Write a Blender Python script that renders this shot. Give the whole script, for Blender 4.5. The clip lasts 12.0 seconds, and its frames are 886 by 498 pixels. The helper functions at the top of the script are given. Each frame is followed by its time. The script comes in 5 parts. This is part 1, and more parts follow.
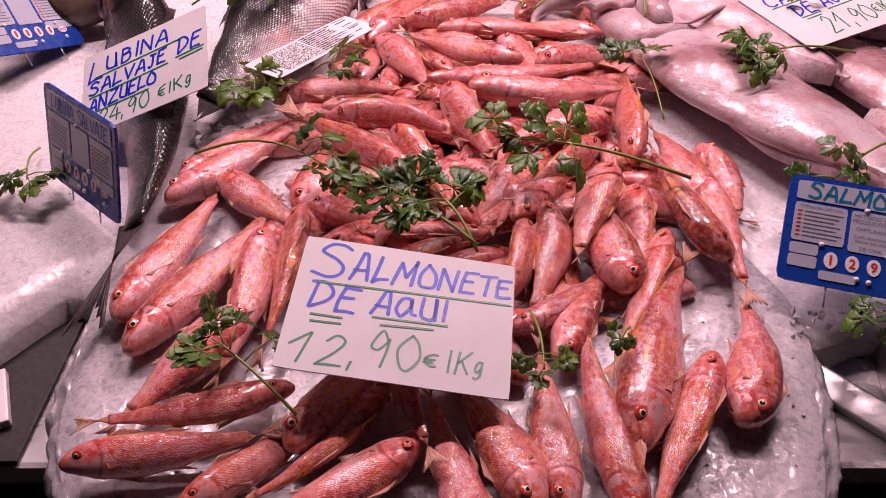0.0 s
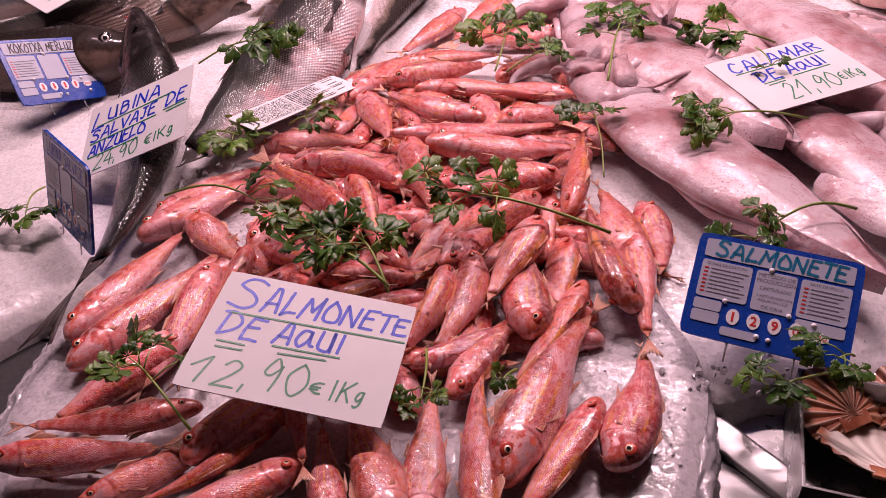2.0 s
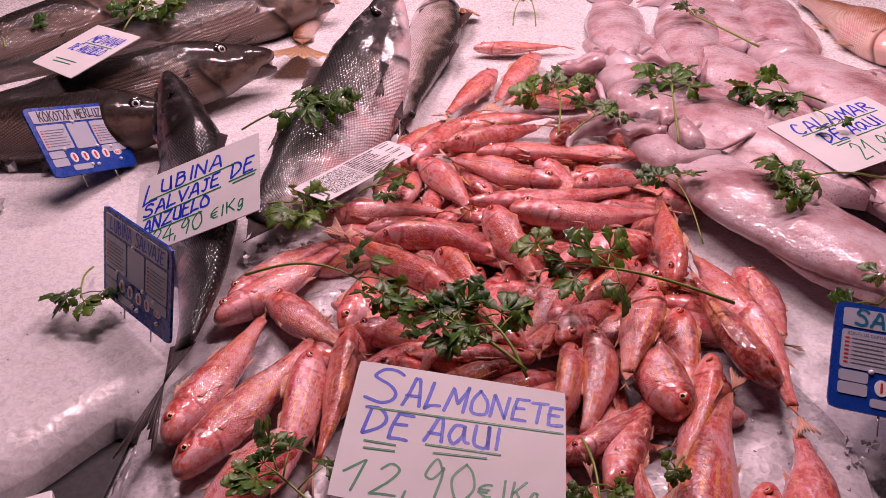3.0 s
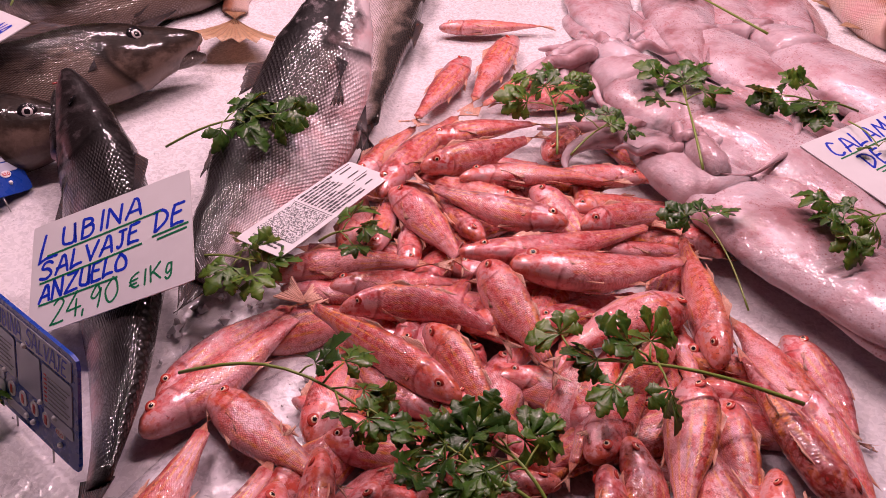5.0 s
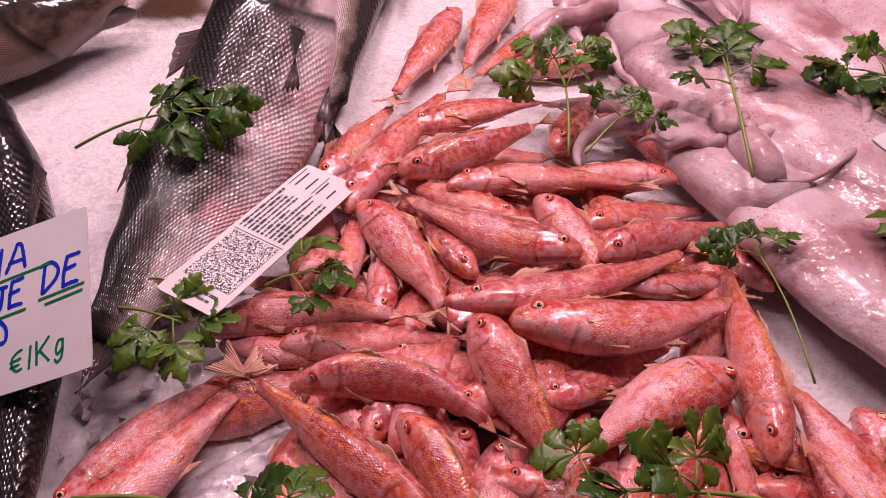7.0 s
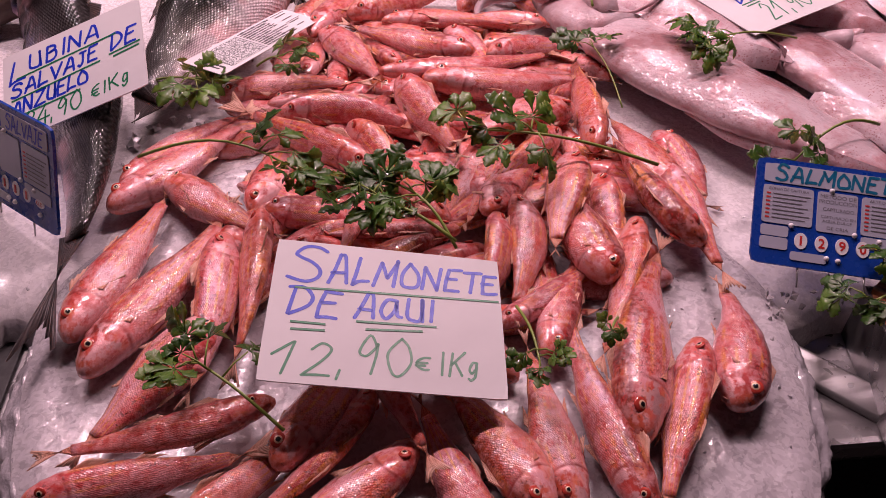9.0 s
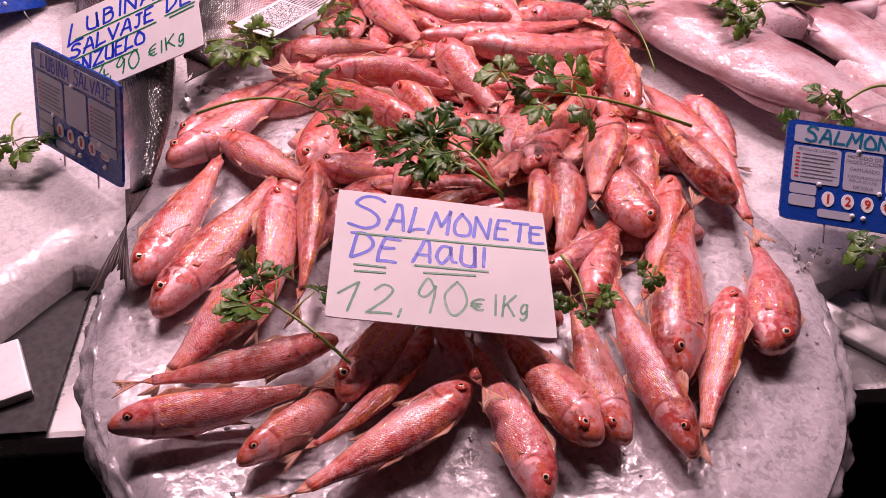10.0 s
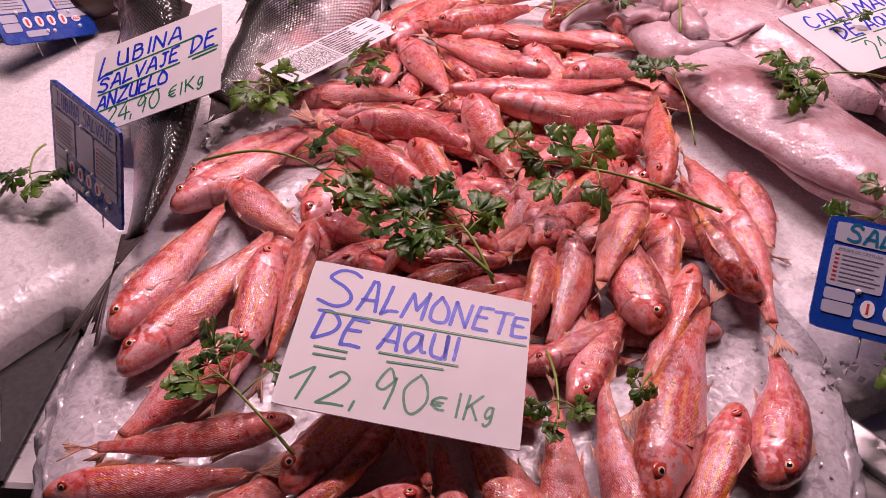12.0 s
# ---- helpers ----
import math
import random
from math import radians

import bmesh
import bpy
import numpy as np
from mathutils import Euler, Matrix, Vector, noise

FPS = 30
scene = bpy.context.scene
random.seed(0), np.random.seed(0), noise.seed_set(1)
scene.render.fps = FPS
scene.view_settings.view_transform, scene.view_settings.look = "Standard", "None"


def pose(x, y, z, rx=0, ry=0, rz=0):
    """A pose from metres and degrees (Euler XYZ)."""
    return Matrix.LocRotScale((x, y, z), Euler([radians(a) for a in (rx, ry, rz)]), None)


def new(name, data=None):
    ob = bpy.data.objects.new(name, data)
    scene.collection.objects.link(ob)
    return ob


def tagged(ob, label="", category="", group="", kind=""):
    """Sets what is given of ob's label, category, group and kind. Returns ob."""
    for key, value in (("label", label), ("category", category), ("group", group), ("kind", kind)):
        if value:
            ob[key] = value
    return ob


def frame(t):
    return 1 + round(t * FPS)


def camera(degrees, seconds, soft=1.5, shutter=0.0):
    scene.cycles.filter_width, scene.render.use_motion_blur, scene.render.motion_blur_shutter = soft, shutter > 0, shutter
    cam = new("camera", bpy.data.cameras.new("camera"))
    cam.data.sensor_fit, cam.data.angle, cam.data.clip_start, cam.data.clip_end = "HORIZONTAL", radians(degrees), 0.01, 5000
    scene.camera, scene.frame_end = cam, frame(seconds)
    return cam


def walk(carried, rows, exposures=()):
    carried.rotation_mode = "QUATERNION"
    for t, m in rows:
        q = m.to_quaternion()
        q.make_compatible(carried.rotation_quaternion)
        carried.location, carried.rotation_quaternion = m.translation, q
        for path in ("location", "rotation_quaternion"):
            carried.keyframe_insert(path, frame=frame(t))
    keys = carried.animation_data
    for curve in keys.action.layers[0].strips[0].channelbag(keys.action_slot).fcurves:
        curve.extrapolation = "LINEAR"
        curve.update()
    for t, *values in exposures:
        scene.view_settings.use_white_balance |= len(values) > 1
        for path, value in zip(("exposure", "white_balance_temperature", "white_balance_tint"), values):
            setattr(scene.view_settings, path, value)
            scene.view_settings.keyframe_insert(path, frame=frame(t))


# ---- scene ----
cam = camera(57.7, 12.0, soft=0.8)
METRES, EYE, TILT, LEAN, TURN = 1.6, 1.42, -40.0, 0.0, 0.0
ROWS = [
    (0.0, 0.0, 0.0, 0.0, -0.0, 0.0, 0.0),
    (0.5, 0.0683, -0.008, -0.0092, 3.34, 0.68, -1.24),
    (1.0, 0.111, 0.0, -0.012, 5.66, 1.3, -2.36),
    (1.5, 0.1137, -0.0086, -0.01, 6.65, 1.93, -2.9),
    (2.0, 0.1001, -0.0281, -0.0062, 6.07, 3.86, -2.63),
    (2.5, 0.0529, -0.0292, 0.0033, 3.67, 6.1, -1.79),
    (3.0, -0.0183, -0.0086, 0.0103, 1.13, 7.48, -0.5),
    (5.0, -0.0525, 0.1002, 0.1004, -3.72, 2.97, 0.51),
    (5.5, -0.0472, 0.1357, 0.1312, -4.4, 1.06, 0.53),
    (6.0, -0.0501, 0.1756, 0.1786, -4.24, -1.62, 0.46),
    (6.5, -0.037, 0.2134, 0.1966, -3.82, -4.81, 0.53),
    (8.5, -0.0382, 0.0687, 0.0359, -5.38, 0.3, 2.8),
    (9.0, -0.0338, 0.02, -0.001, -6.28, -0.1, 2.58),
    (9.5, -0.0348, 0.0044, -0.0108, -6.3, -1.12, 2.26),
    (10.0, -0.0606, -0.0022, -0.0139, -5.96, -1.68, 2.02),
    (10.5, -0.0571, -0.0017, -0.0134, -5.43, -1.92, 1.96),
    (11.0, -0.0471, 0.0028, -0.0139, -4.35, -2.04, 1.44),
    (11.5, -0.0268, 0.0026, -0.0081, -2.24, -1.76, 0.19),
    (12.0, -0.0012, 0.0225, 0.0222, 0.99, -1.0, -2.7),
]
walk(cam, [(t, pose(0, 0, EYE, TILT, LEAN, TURN) @ pose(METRES * x, METRES * y, METRES * z, 90 + pitch, roll, yaw)) for t, x, y, z, yaw, pitch, roll in ROWS],
     [(0.0, 0.28), (1.0, 0.24), (2.0, 0.24), (3.0, -0.04), (5.0, -0.05), (6.5, -0.14), (8.5, 0.05), (9.5, 0.28), (10.0, 0.52), (11.5, 0.48), (12.0, 0.24)])

# ---------------- world, lamps ----------------
world = bpy.data.worlds.new("market_hall")
scene.world = world
world.use_nodes = True
world.node_tree.nodes["Background"].inputs[0].default_value = (1.0, 0.67, 0.77, 1)
world.node_tree.nodes["Background"].inputs[1].default_value = 0.035
scene.view_settings.exposure = 0.0


# ---------------- materials ----------------
class Mat:
    """A small builder of node materials."""

    def __init__(self, name, rough=0.5, spec=0.5, metal=0.0, coat=0.0, sss=0.0):
        self.m = bpy.data.materials.new(name)
        self.m.use_nodes = True
        self.nt = self.m.node_tree
        self.b = self.nt.nodes["Principled BSDF"]
        self.b.inputs["Roughness"].default_value = rough
        self.b.inputs["Specular IOR Level"].default_value = spec
        self.b.inputs["Metallic"].default_value = metal
        self.b.inputs["Coat Weight"].default_value = coat
        self.b.inputs["Coat Roughness"].default_value = 0.08
        if sss:
            self.b.inputs["Subsurface Weight"].default_value = sss
            self.b.inputs["Subsurface Radius"].default_value = (0.012, 0.006, 0.005)
            self.b.inputs["Subsurface Scale"].default_value = 0.6

    def node(self, kind, **values):
        n = self.nt.nodes.new(kind)
        for key, value in values.items():
            if isinstance(value, bpy.types.NodeSocket):
                self.nt.links.new(value, n.inputs[key.replace("_", " ")])
            else:
                n.inputs[key.replace("_", " ")].default_value = value
        return n

    def link(self, socket, name):
        self.nt.links.new(socket, self.b.inputs[name])

    def wet(self, v, scale=170, strength=0.4, weight=1.0, rough=0.05, deep=0.0008, base=None):
        """A thin wet film whose own ripples break the lamps' reflections into glints."""
        self.b.inputs["Coat Weight"].default_value = weight
        self.b.inputs["Coat Roughness"].default_value = rough
        self.nt.links.new(self.bump(self.noise(v, scale, 2, 0.5), strength, deep, base), self.b.inputs["Coat Normal"])

    def coords(self):
        return self.nt.nodes.new("ShaderNodeTexCoord").outputs["Object"]

    def attr(self, name):
        n = self.nt.nodes.new("ShaderNodeAttribute")
        n.attribute_name = name
        return n.outputs["Vector"]

    def split(self, v):
        return self.node("ShaderNodeSeparateXYZ", Vector=v).outputs

    def scaled(self, v, s):
        n = self.nt.nodes.new("ShaderNodeMapping")
        self.nt.links.new(v, n.inputs["Vector"])
        n.inputs["Scale"].default_value = s
        return n.outputs["Vector"]

    def turned(self, v):
        """The same place turned by an eighth, for scales in staggered rows."""
        n = self.nt.nodes.new("ShaderNodeMapping")
        self.nt.links.new(v, n.inputs["Vector"])
        n.inputs["Rotation"].default_value = (0, 0, math.pi / 4)
        return n.outputs["Vector"]

    def shifted(self, v, amount=37.0):
        """The place moved by the object's own random number, so that no two are alike."""
        r = self.nt.nodes.new("ShaderNodeObjectInfo").outputs["Random"]
        k = self.math("MULTIPLY", r, amount)
        c = self.node("ShaderNodeCombineXYZ", X=k, Y=k, Z=k).outputs[0]
        n = self.nt.nodes.new("ShaderNodeVectorMath")
        self.nt.links.new(v, n.inputs[0])
        self.nt.links.new(c, n.inputs[1])
        return n.outputs["Vector"]

    def random(self):
        return self.nt.nodes.new("ShaderNodeObjectInfo").outputs["Random"]

    def noise(self, v, scale, detail=3.0, rough=0.55):
        return self.node("ShaderNodeTexNoise", Vector=v, Scale=scale, Detail=detail, Roughness=rough).outputs["Fac"]

    def voronoi(self, v, scale, feature="F1", out="Distance"):
        n = self.node("ShaderNodeTexVoronoi", Vector=v, Scale=scale)
        n.feature = feature
        return n.outputs[out]

    def math(self, op, a, b=0.0, clamp=False):
        n = self.nt.nodes.new("ShaderNodeMath")
        n.operation, n.use_clamp = op, clamp
        for i, value in enumerate((a, b)):
            if isinstance(value, bpy.types.NodeSocket):
                self.nt.links.new(value, n.inputs[i])
            else:
                n.inputs[i].default_value = value
        return n.outputs[0]

    def span(self, v, a, b, lo=0.0, hi=1.0):
        n = self.node("ShaderNodeMapRange", Value=v)
        for key, value in (("From Min", a), ("From Max", b), ("To Min", lo), ("To Max", hi)):
            n.inputs[key].default_value = value
        return n.outputs[0]

    def ramp(self, v, *stops):
        n = self.node("ShaderNodeValToRGB", Fac=v)
        e = n.color_ramp.elements
        while len(e) < len(stops):
            e.new(0.5)
        for el, (p, c) in zip(e, stops):
            el.position, el.color = p, (*c, 1)
        return n.outputs["Color"]

    def mix(self, f, a, b, blend="MIX"):
        n = self.nt.nodes.new("ShaderNodeMix")
        n.data_type, n.blend_type = "RGBA", blend
        for key, value in ((0, f), (6, a), (7, b)):
            if isinstance(value, bpy.types.NodeSocket):
                self.nt.links.new(value, n.inputs[key])
            else:
                n.inputs[key].default_value = (*value, 1) if isinstance(value, tuple) else value
        return n.outputs[2]

    def bump(self, h, strength=0.4, distance=0.001, base=None):
        n = self.node("ShaderNodeBump", Height=h, Strength=strength, Distance=distance)
        if base is not None:
            self.nt.links.new(base, n.inputs["Normal"])
        return n.outputs["Normal"]


def plain(name, col, rough=0.5, metal=0.0, spec=0.5, vary=0.08, scale=60, bump=0.0, coat=0.0):
    k = Mat(name, rough, spec, metal, coat)
    c = k.coords()
    n = k.noise(c, scale, 4)
    k.link(k.mix(n, tuple(v * (1 - vary) for v in col), tuple(min(1, v * (1 + vary)) for v in col)), "Base Color")
    k.link(k.span(k.noise(c, scale * 3, 3), 0.3, 0.7, rough * 0.8, rough * 1.2), "Roughness")
    if bump:
        k.link(k.bump(k.noise(c, scale * 4, 4), bump, 0.001), "Normal")
    return k.m


def mullet_skin():
    k = Mat("mullet_skin", 0.45, 0.25, 0.0, 0.6, 0.03)
    f = k.attr("along")
    s, v, _ = k.split(f)
    c = k.shifted(k.coords())
    long = k.scaled(c, (0.55, 1.0, 1.0))
    fine = k.noise(c, 190, 4)
    vv = k.math("ADD", v, k.span(k.noise(c, 45, 3), 0.3, 0.7, -0.45, 0.45))
    vv = k.math("ADD", vv, k.span(k.random(), 0, 1, -0.45, 0.50))
    col = k.ramp(k.span(vv, -1, 1), (0.0, (0.90, 0.62, 0.60)), (0.22, (0.86, 0.44, 0.42)), (0.45, (0.80, 0.22, 0.19)), (0.68, (0.66, 0.105, 0.075)), (0.88, (0.42, 0.065, 0.042)), (1.0, (0.25, 0.045, 0.03)))
    hue = k.math("FRACT", k.math("MULTIPLY", k.random(), 7.31))
    col = k.mix(k.span(hue, 0.55, 1.0, 0.0, 0.45), col, (0.72, 0.17, 0.22))
    col = k.mix(k.span(hue, 0.30, 0.0, 0.0, 0.35), col, (0.84, 0.28, 0.12))
    # patches: a lilac sheen painted in as pale colour, orange, and deep red
    pale = k.math("MULTIPLY", k.span(k.noise(long, 52, 4, 0.65), 0.52, 0.62), k.span(v, 0.9, 0.2, 0.25, 1.0))
    col = k.mix(k.math("MULTIPLY", pale, 0.75), col, (0.88, 0.60, 0.64))
    orange = k.span(k.noise(k.scaled(c, (0.4, 1.2, 1.2)), 66, 3, 0.6), 0.55, 0.63)
    col = k.mix(k.math("MULTIPLY", orange, 0.50), col, (0.84, 0.28, 0.08))
    red = k.span(k.noise(k.scaled(c, (0.6, 1, 1.8)), 92, 4, 0.7), 0.53, 0.61)
    col = k.mix(k.math("MULTIPLY", red, 0.70), col, (0.60, 0.055, 0.05))
    # yellow lines along the flank
    w = k.math("SINE", k.math("MULTIPLY", v, 15.0))
    w = k.math("MULTIPLY", k.span(w, 0.35, 1.0), k.span(k.noise(c, 28, 2), 0.45, 0.60))
    w = k.math("MULTIPLY", w, k.span(s, 0.2, 0.34))
    col = k.mix(k.math("MULTIPLY", w, 0.9), col, (0.92, 0.46, 0.08))
    # head: orange snout, pearly cheeks
    head = k.span(s, 0.30, 0.22)
    col = k.mix(k.math("MULTIPLY", k.span(s, 0.13, 0.01), 0.75), col, (0.66, 0.19, 0.09))
    pearl = k.math("MULTIPLY", head, k.span(k.noise(c, 95, 4, 0.6), 0.50, 0.58))
    pearl = k.math("MULTIPLY", pearl, k.span(v, 0.75, 0.2))
    col = k.mix(k.math("MULTIPLY", pearl, 0.65), col, (0.95, 0.80, 0.78))
    # scales
    g = k.node("ShaderNodeTexVoronoi", Vector=k.turned(k.scaled(f, (70, 15, 0))), Scale=1.0, Randomness=0.55)
    sc = g.outputs["Distance"]
    body = k.span(s, 0.24, 0.32)
    col = k.mix(k.math("MULTIPLY", k.span(sc, 0.40, 0.70), k.math("MULTIPLY", body, k.span(k.noise(c, 36, 3), 0.35, 0.65, 0.10, 0.75))), col, (0.36, 0.05, 0.04))
    col = k.mix(k.math("MULTIPLY", k.span(sc, 0.30, 0.06), k.math("MULTIPLY", body, k.span(k.noise(c, 44, 3), 0.35, 0.65, 0.05, 0.55))), col, (0.95, 0.66, 0.63))
    spots = k.math("MULTIPLY", k.span(k.noise(c, 300, 2), 0.61, 0.66), k.span(v, -0.2, 0.5, 0.2, 1.0))
    col = k.mix(k.math("MULTIPLY", spots, 0.8), col, (0.13, 0.03, 0.028))
    bruise = k.math("MULTIPLY", k.span(k.noise(c, 62, 5, 0.7), 0.66, 0.70), 0.75)
    col = k.mix(bruise, col, (0.10, 0.022, 0.022))
    # whitish highlights painted over the skin as fine pale flecks
    col = k.mix(k.math("MULTIPLY", k.span(fine, 0.44, 0.64), 0.45), col, (0.95, 0.62, 0.60))
    # the edge of the gill cover
    gill = k.math("ADD", s, k.math("MULTIPLY", k.math("MULTIPLY", v, v), 0.045))
    line = k.math("MULTIPLY", k.span(gill, 0.232, 0.242), k.span(gill, 0.266, 0.246))
    col = k.mix(k.math("MULTIPLY", line, k.span(k.noise(c, 90, 2), 0.35, 0.6, 0.2, 0.8)), col, (0.30, 0.035, 0.03))
    k.link(k.mix(1.0, col, (0.88, 0.68, 0.72), "MULTIPLY"), "Base Color")
    k.link(k.span(fine, 0.35, 0.7, 0.30, 0.55), "Roughness")
    k.link(k.math("MULTIPLY", pearl, 0.45), "Metallic")
    h = k.math("MULTIPLY", sc, k.span(s, 0.23, 0.30, 0.1, 1.0))
    nb = k.bump(h, 0.45, 0.0012)
    nb = k.bump(k.noise(c, 110, 3, 0.6), 0.35, 0.0014, nb)
    k.link(k.bump(k.noise(c, 480, 2, 0.6), 0.35, 0.0006, nb), "Normal")
    k.wet(c, 230, 0.5, 1.0, 0.045, 0.0008, k.bump(h, 0.5, 0.0006))
    k.b.inputs["Coat IOR"].default_value = 1.6
    return k.m


def bass_skin(name, dark, mid, pale, scales, split=0.0, coat=0.4, painted_glint=0.6, wander=0.25, blush=0.55):
    """Skin from a pale belly to a dark back, with rows of scales whose middles carry painted highlights."""
    k = Mat(name, 0.42, 0.10, 0.0, coat)
    f = k.attr("along")
    s, v, _ = k.split(f)
    c = k.shifted(k.coords())
    vv = k.math("ADD", v, k.span(k.noise(c, 16, 4), 0.3, 0.7, -wander, wander))
    vv = k.math("ADD", vv, k.span(k.noise(k.scaled(c, (0.5, 1, 1)), 60, 4, 0.65), 0.3, 0.7, -wander * 0.8, wander * 0.8))
    col = k.ramp(k.span(vv, -1, 1), (0.0, pale), (0.38 + split, pale), (0.62 + split, mid), (0.84 + split / 2, dark), (1.0, dark))
    g = k.node("ShaderNodeTexVoronoi", Vector=k.turned(k.scaled(f, (scales, scales * 0.26, 0))), Scale=1.0, Randomness=0.16)
    d = g.outputs["Distance"]
    tone = k.split(g.outputs["Color"])[0]
    body = k.span(s, 0.24, 0.30)
    edge = k.math("MULTIPLY", k.span(d, 0.38, 0.60), k.math("MULTIPLY", body, k.span(v, -0.8, 0.1, 0.25, 0.9)))
    col = k.mix(edge, col, tuple(x * 0.25 for x in mid))
    # pale highlights painted into the scale colour, weaker towards the back
    painted_shine = k.math("MULTIPLY", k.span(d, 0.40, 0.10), k.math("MULTIPLY", body, k.span(v, 0.30, -0.45, 0.04, painted_glint)))
    painted_shine = k.math("MULTIPLY", painted_shine, k.span(tone, 0.1, 0.9, 0.35, 1.0))
    col = k.mix(painted_shine, col, (0.84, 0.76, 0.78))
    head = k.span(s, 0.26, 0.22)
    cheek = k.span(k.math("ADD", v, k.span(k.noise(c, 40, 4), 0.3, 0.7, -0.7, 0.7)), -0.7, 0.2, 0, 0.9)
    col = k.mix(k.math("MULTIPLY", head, cheek), col, tuple(x * 1.6 for x in dark))
    plate = k.math("MULTIPLY", head, k.span(k.noise(c, 55, 5, 0.65), 0.54, 0.70, 0.0, 0.35))
    col = k.mix(plate, col, tuple(x * 0.75 for x in pale))
    pink = k.math("MULTIPLY", k.span(k.noise(c, 22, 3), 0.50, 0.66), k.span(v, 0.1, -0.5))
    col = k.mix(k.math("MULTIPLY", pink, blush), col, (0.74, 0.36, 0.38))
    gill = k.math("ADD", s, k.math("MULTIPLY", k.math("MULTIPLY", v, v), 0.06))
    line = k.math("MULTIPLY", k.span(gill, 0.236, 0.246), k.span(gill, 0.275, 0.250))
    col = k.mix(k.math("MULTIPLY", line, 0.85), col, tuple(x * 0.6 for x in dark))
    k.link(col, "Base Color")
    k.link(k.span(k.noise(c, 120, 3), 0.3, 0.7, 0.28, 0.55), "Roughness")
    k.link(k.math("MULTIPLY", painted_shine, 0.30), "Metallic")
    nb = k.bump(k.math("MULTIPLY", d, body), 0.8, 0.0025)
    nb = k.bump(k.noise(c, 36, 4, 0.6), 0.35, 0.006, nb)
    k.link(k.bump(k.noise(c, 110, 4), 0.35, 0.002, nb), "Normal")
    k.wet(c, 150, 0.4, coat * 2.0, 0.06, 0.0010, k.bump(k.math("MULTIPLY", d, body), 0.45, 0.0013))
    return k.m


def squid_skin(name="squid_skin", dots=1.0):
    k = Mat(name, 0.45, 0.12, 0.0, 0.35, 0.12)
    c = k.shifted(k.coords())
    f = k.attr("along")
    s, v, _ = k.split(f)
    big = k.noise(c, 13, 4, 0.6)
    col = k.ramp(big, (0.36, (0.46, 0.26, 0.27)), (0.47, (0.68, 0.51, 0.53)), (0.60, (0.84, 0.73, 0.76)))
    # fine red-brown dots, thick along the middle of the back
    zone = k.math("MULTIPLY", k.span(k.noise(c, 22, 3), 0.40, 0.56), k.span(v, 0.0, 0.7, 0.35, 1.0))
    for density, weight in ((420, 0.8), (240, 0.7)):
        keep = k.math("MULTIPLY", k.span(k.voronoi(c, density, out="Color"), 0.35, 0.7), zone)
        dot = k.math("MULTIPLY", k.span(k.voronoi(c, density), 0.36, 0.20), keep)
        col = k.mix(k.math("MULTIPLY", dot, weight * dots), col, (0.38, 0.09, 0.09))
    blush = k.span(k.noise(c, 30, 4, 0.7), 0.52, 0.64, 0.0, 0.15 + 0.35 * dots)
    col = k.mix(blush, col, (0.60, 0.27, 0.28))
    tear = k.math("MULTIPLY", k.span(k.noise(k.scaled(c, (0.35, 1, 1)), 60, 5, 0.75), 0.645, 0.66), 0.55)
    col = k.mix(tear, col, (0.42, 0.16, 0.17))
    k.link(k.mix(1.0, col, (0.74, 0.67, 0.69), "MULTIPLY"), "Base Color")
    k.link(k.span(k.noise(c, 90, 3), 0.3, 0.7, 0.25, 0.5), "Roughness")
    nb = k.bump(k.noise(c, 30, 3, 0.5), 0.40, 0.010)
    k.link(k.bump(k.noise(c, 140, 4, 0.6), 0.30, 0.003, nb), "Normal")
    k.wet(c, 130, 0.6, 1.0, 0.045, 0.0024)
    return k.m


def ice_stuff(name, tint=(0.74, 0.705, 0.72), clear=0.05):
    """Crushed ice: shards of many sizes, some white with air and some clear and darker."""
    k = Mat(name, 0.25, 0.5, 0.0, 0.2, 0.5)
    k.b.inputs["Subsurface Radius"].default_value = (0.02, 0.02, 0.022)
    c = k.coords()
    warp = k.nt.nodes.new("ShaderNodeVectorMath")
    warp.operation = "MULTIPLY_ADD"
    drift = k.node("ShaderNodeTexNoise", Vector=c, Scale=70.0, Detail=2.0).outputs["Color"]
    k.nt.links.new(drift, warp.inputs[0])
    warp.inputs[1].default_value = (0.012, 0.012, 0.012)
    k.nt.links.new(c, warp.inputs[2])
    w = warp.outputs[0]
    coarse, small = (k.split(k.node("ShaderNodeTexVoronoi", Vector=w, Scale=z).outputs["Color"])[0] for z in (140.0, 330.0))
    lumps = k.noise(c, 55, 5, 0.6)
    tone = k.math("ADD", k.math("MULTIPLY", coarse, 0.35), k.math("MULTIPLY", small, 0.25))
    tone = k.math("ADD", tone, k.math("MULTIPLY", lumps, 0.25))
    tone = k.math("ADD", tone, k.math("MULTIPLY", k.noise(c, 9, 4), 0.40))
    col = k.ramp(tone, (0.35, tuple(t * (1 - 3.4 * clear) for t in tint)), (0.55, tuple(t * (1 - clear) for t in tint)), (0.78, tint))
    k.link(col, "Base Color")
    k.link(k.span(small, 0.2, 0.8, 0.08, 0.45), "Roughness")
    nb = k.bump(k.math("ADD", coarse, k.voronoi(w, 95)), 0.16, 0.004)
    k.link(k.bump(k.math("ADD", small, lumps), 0.18, 0.002, nb), "Normal")
    k.wet(c, 240, 0.6, 0.45, 0.06, 0.0014, nb)
    return k.m


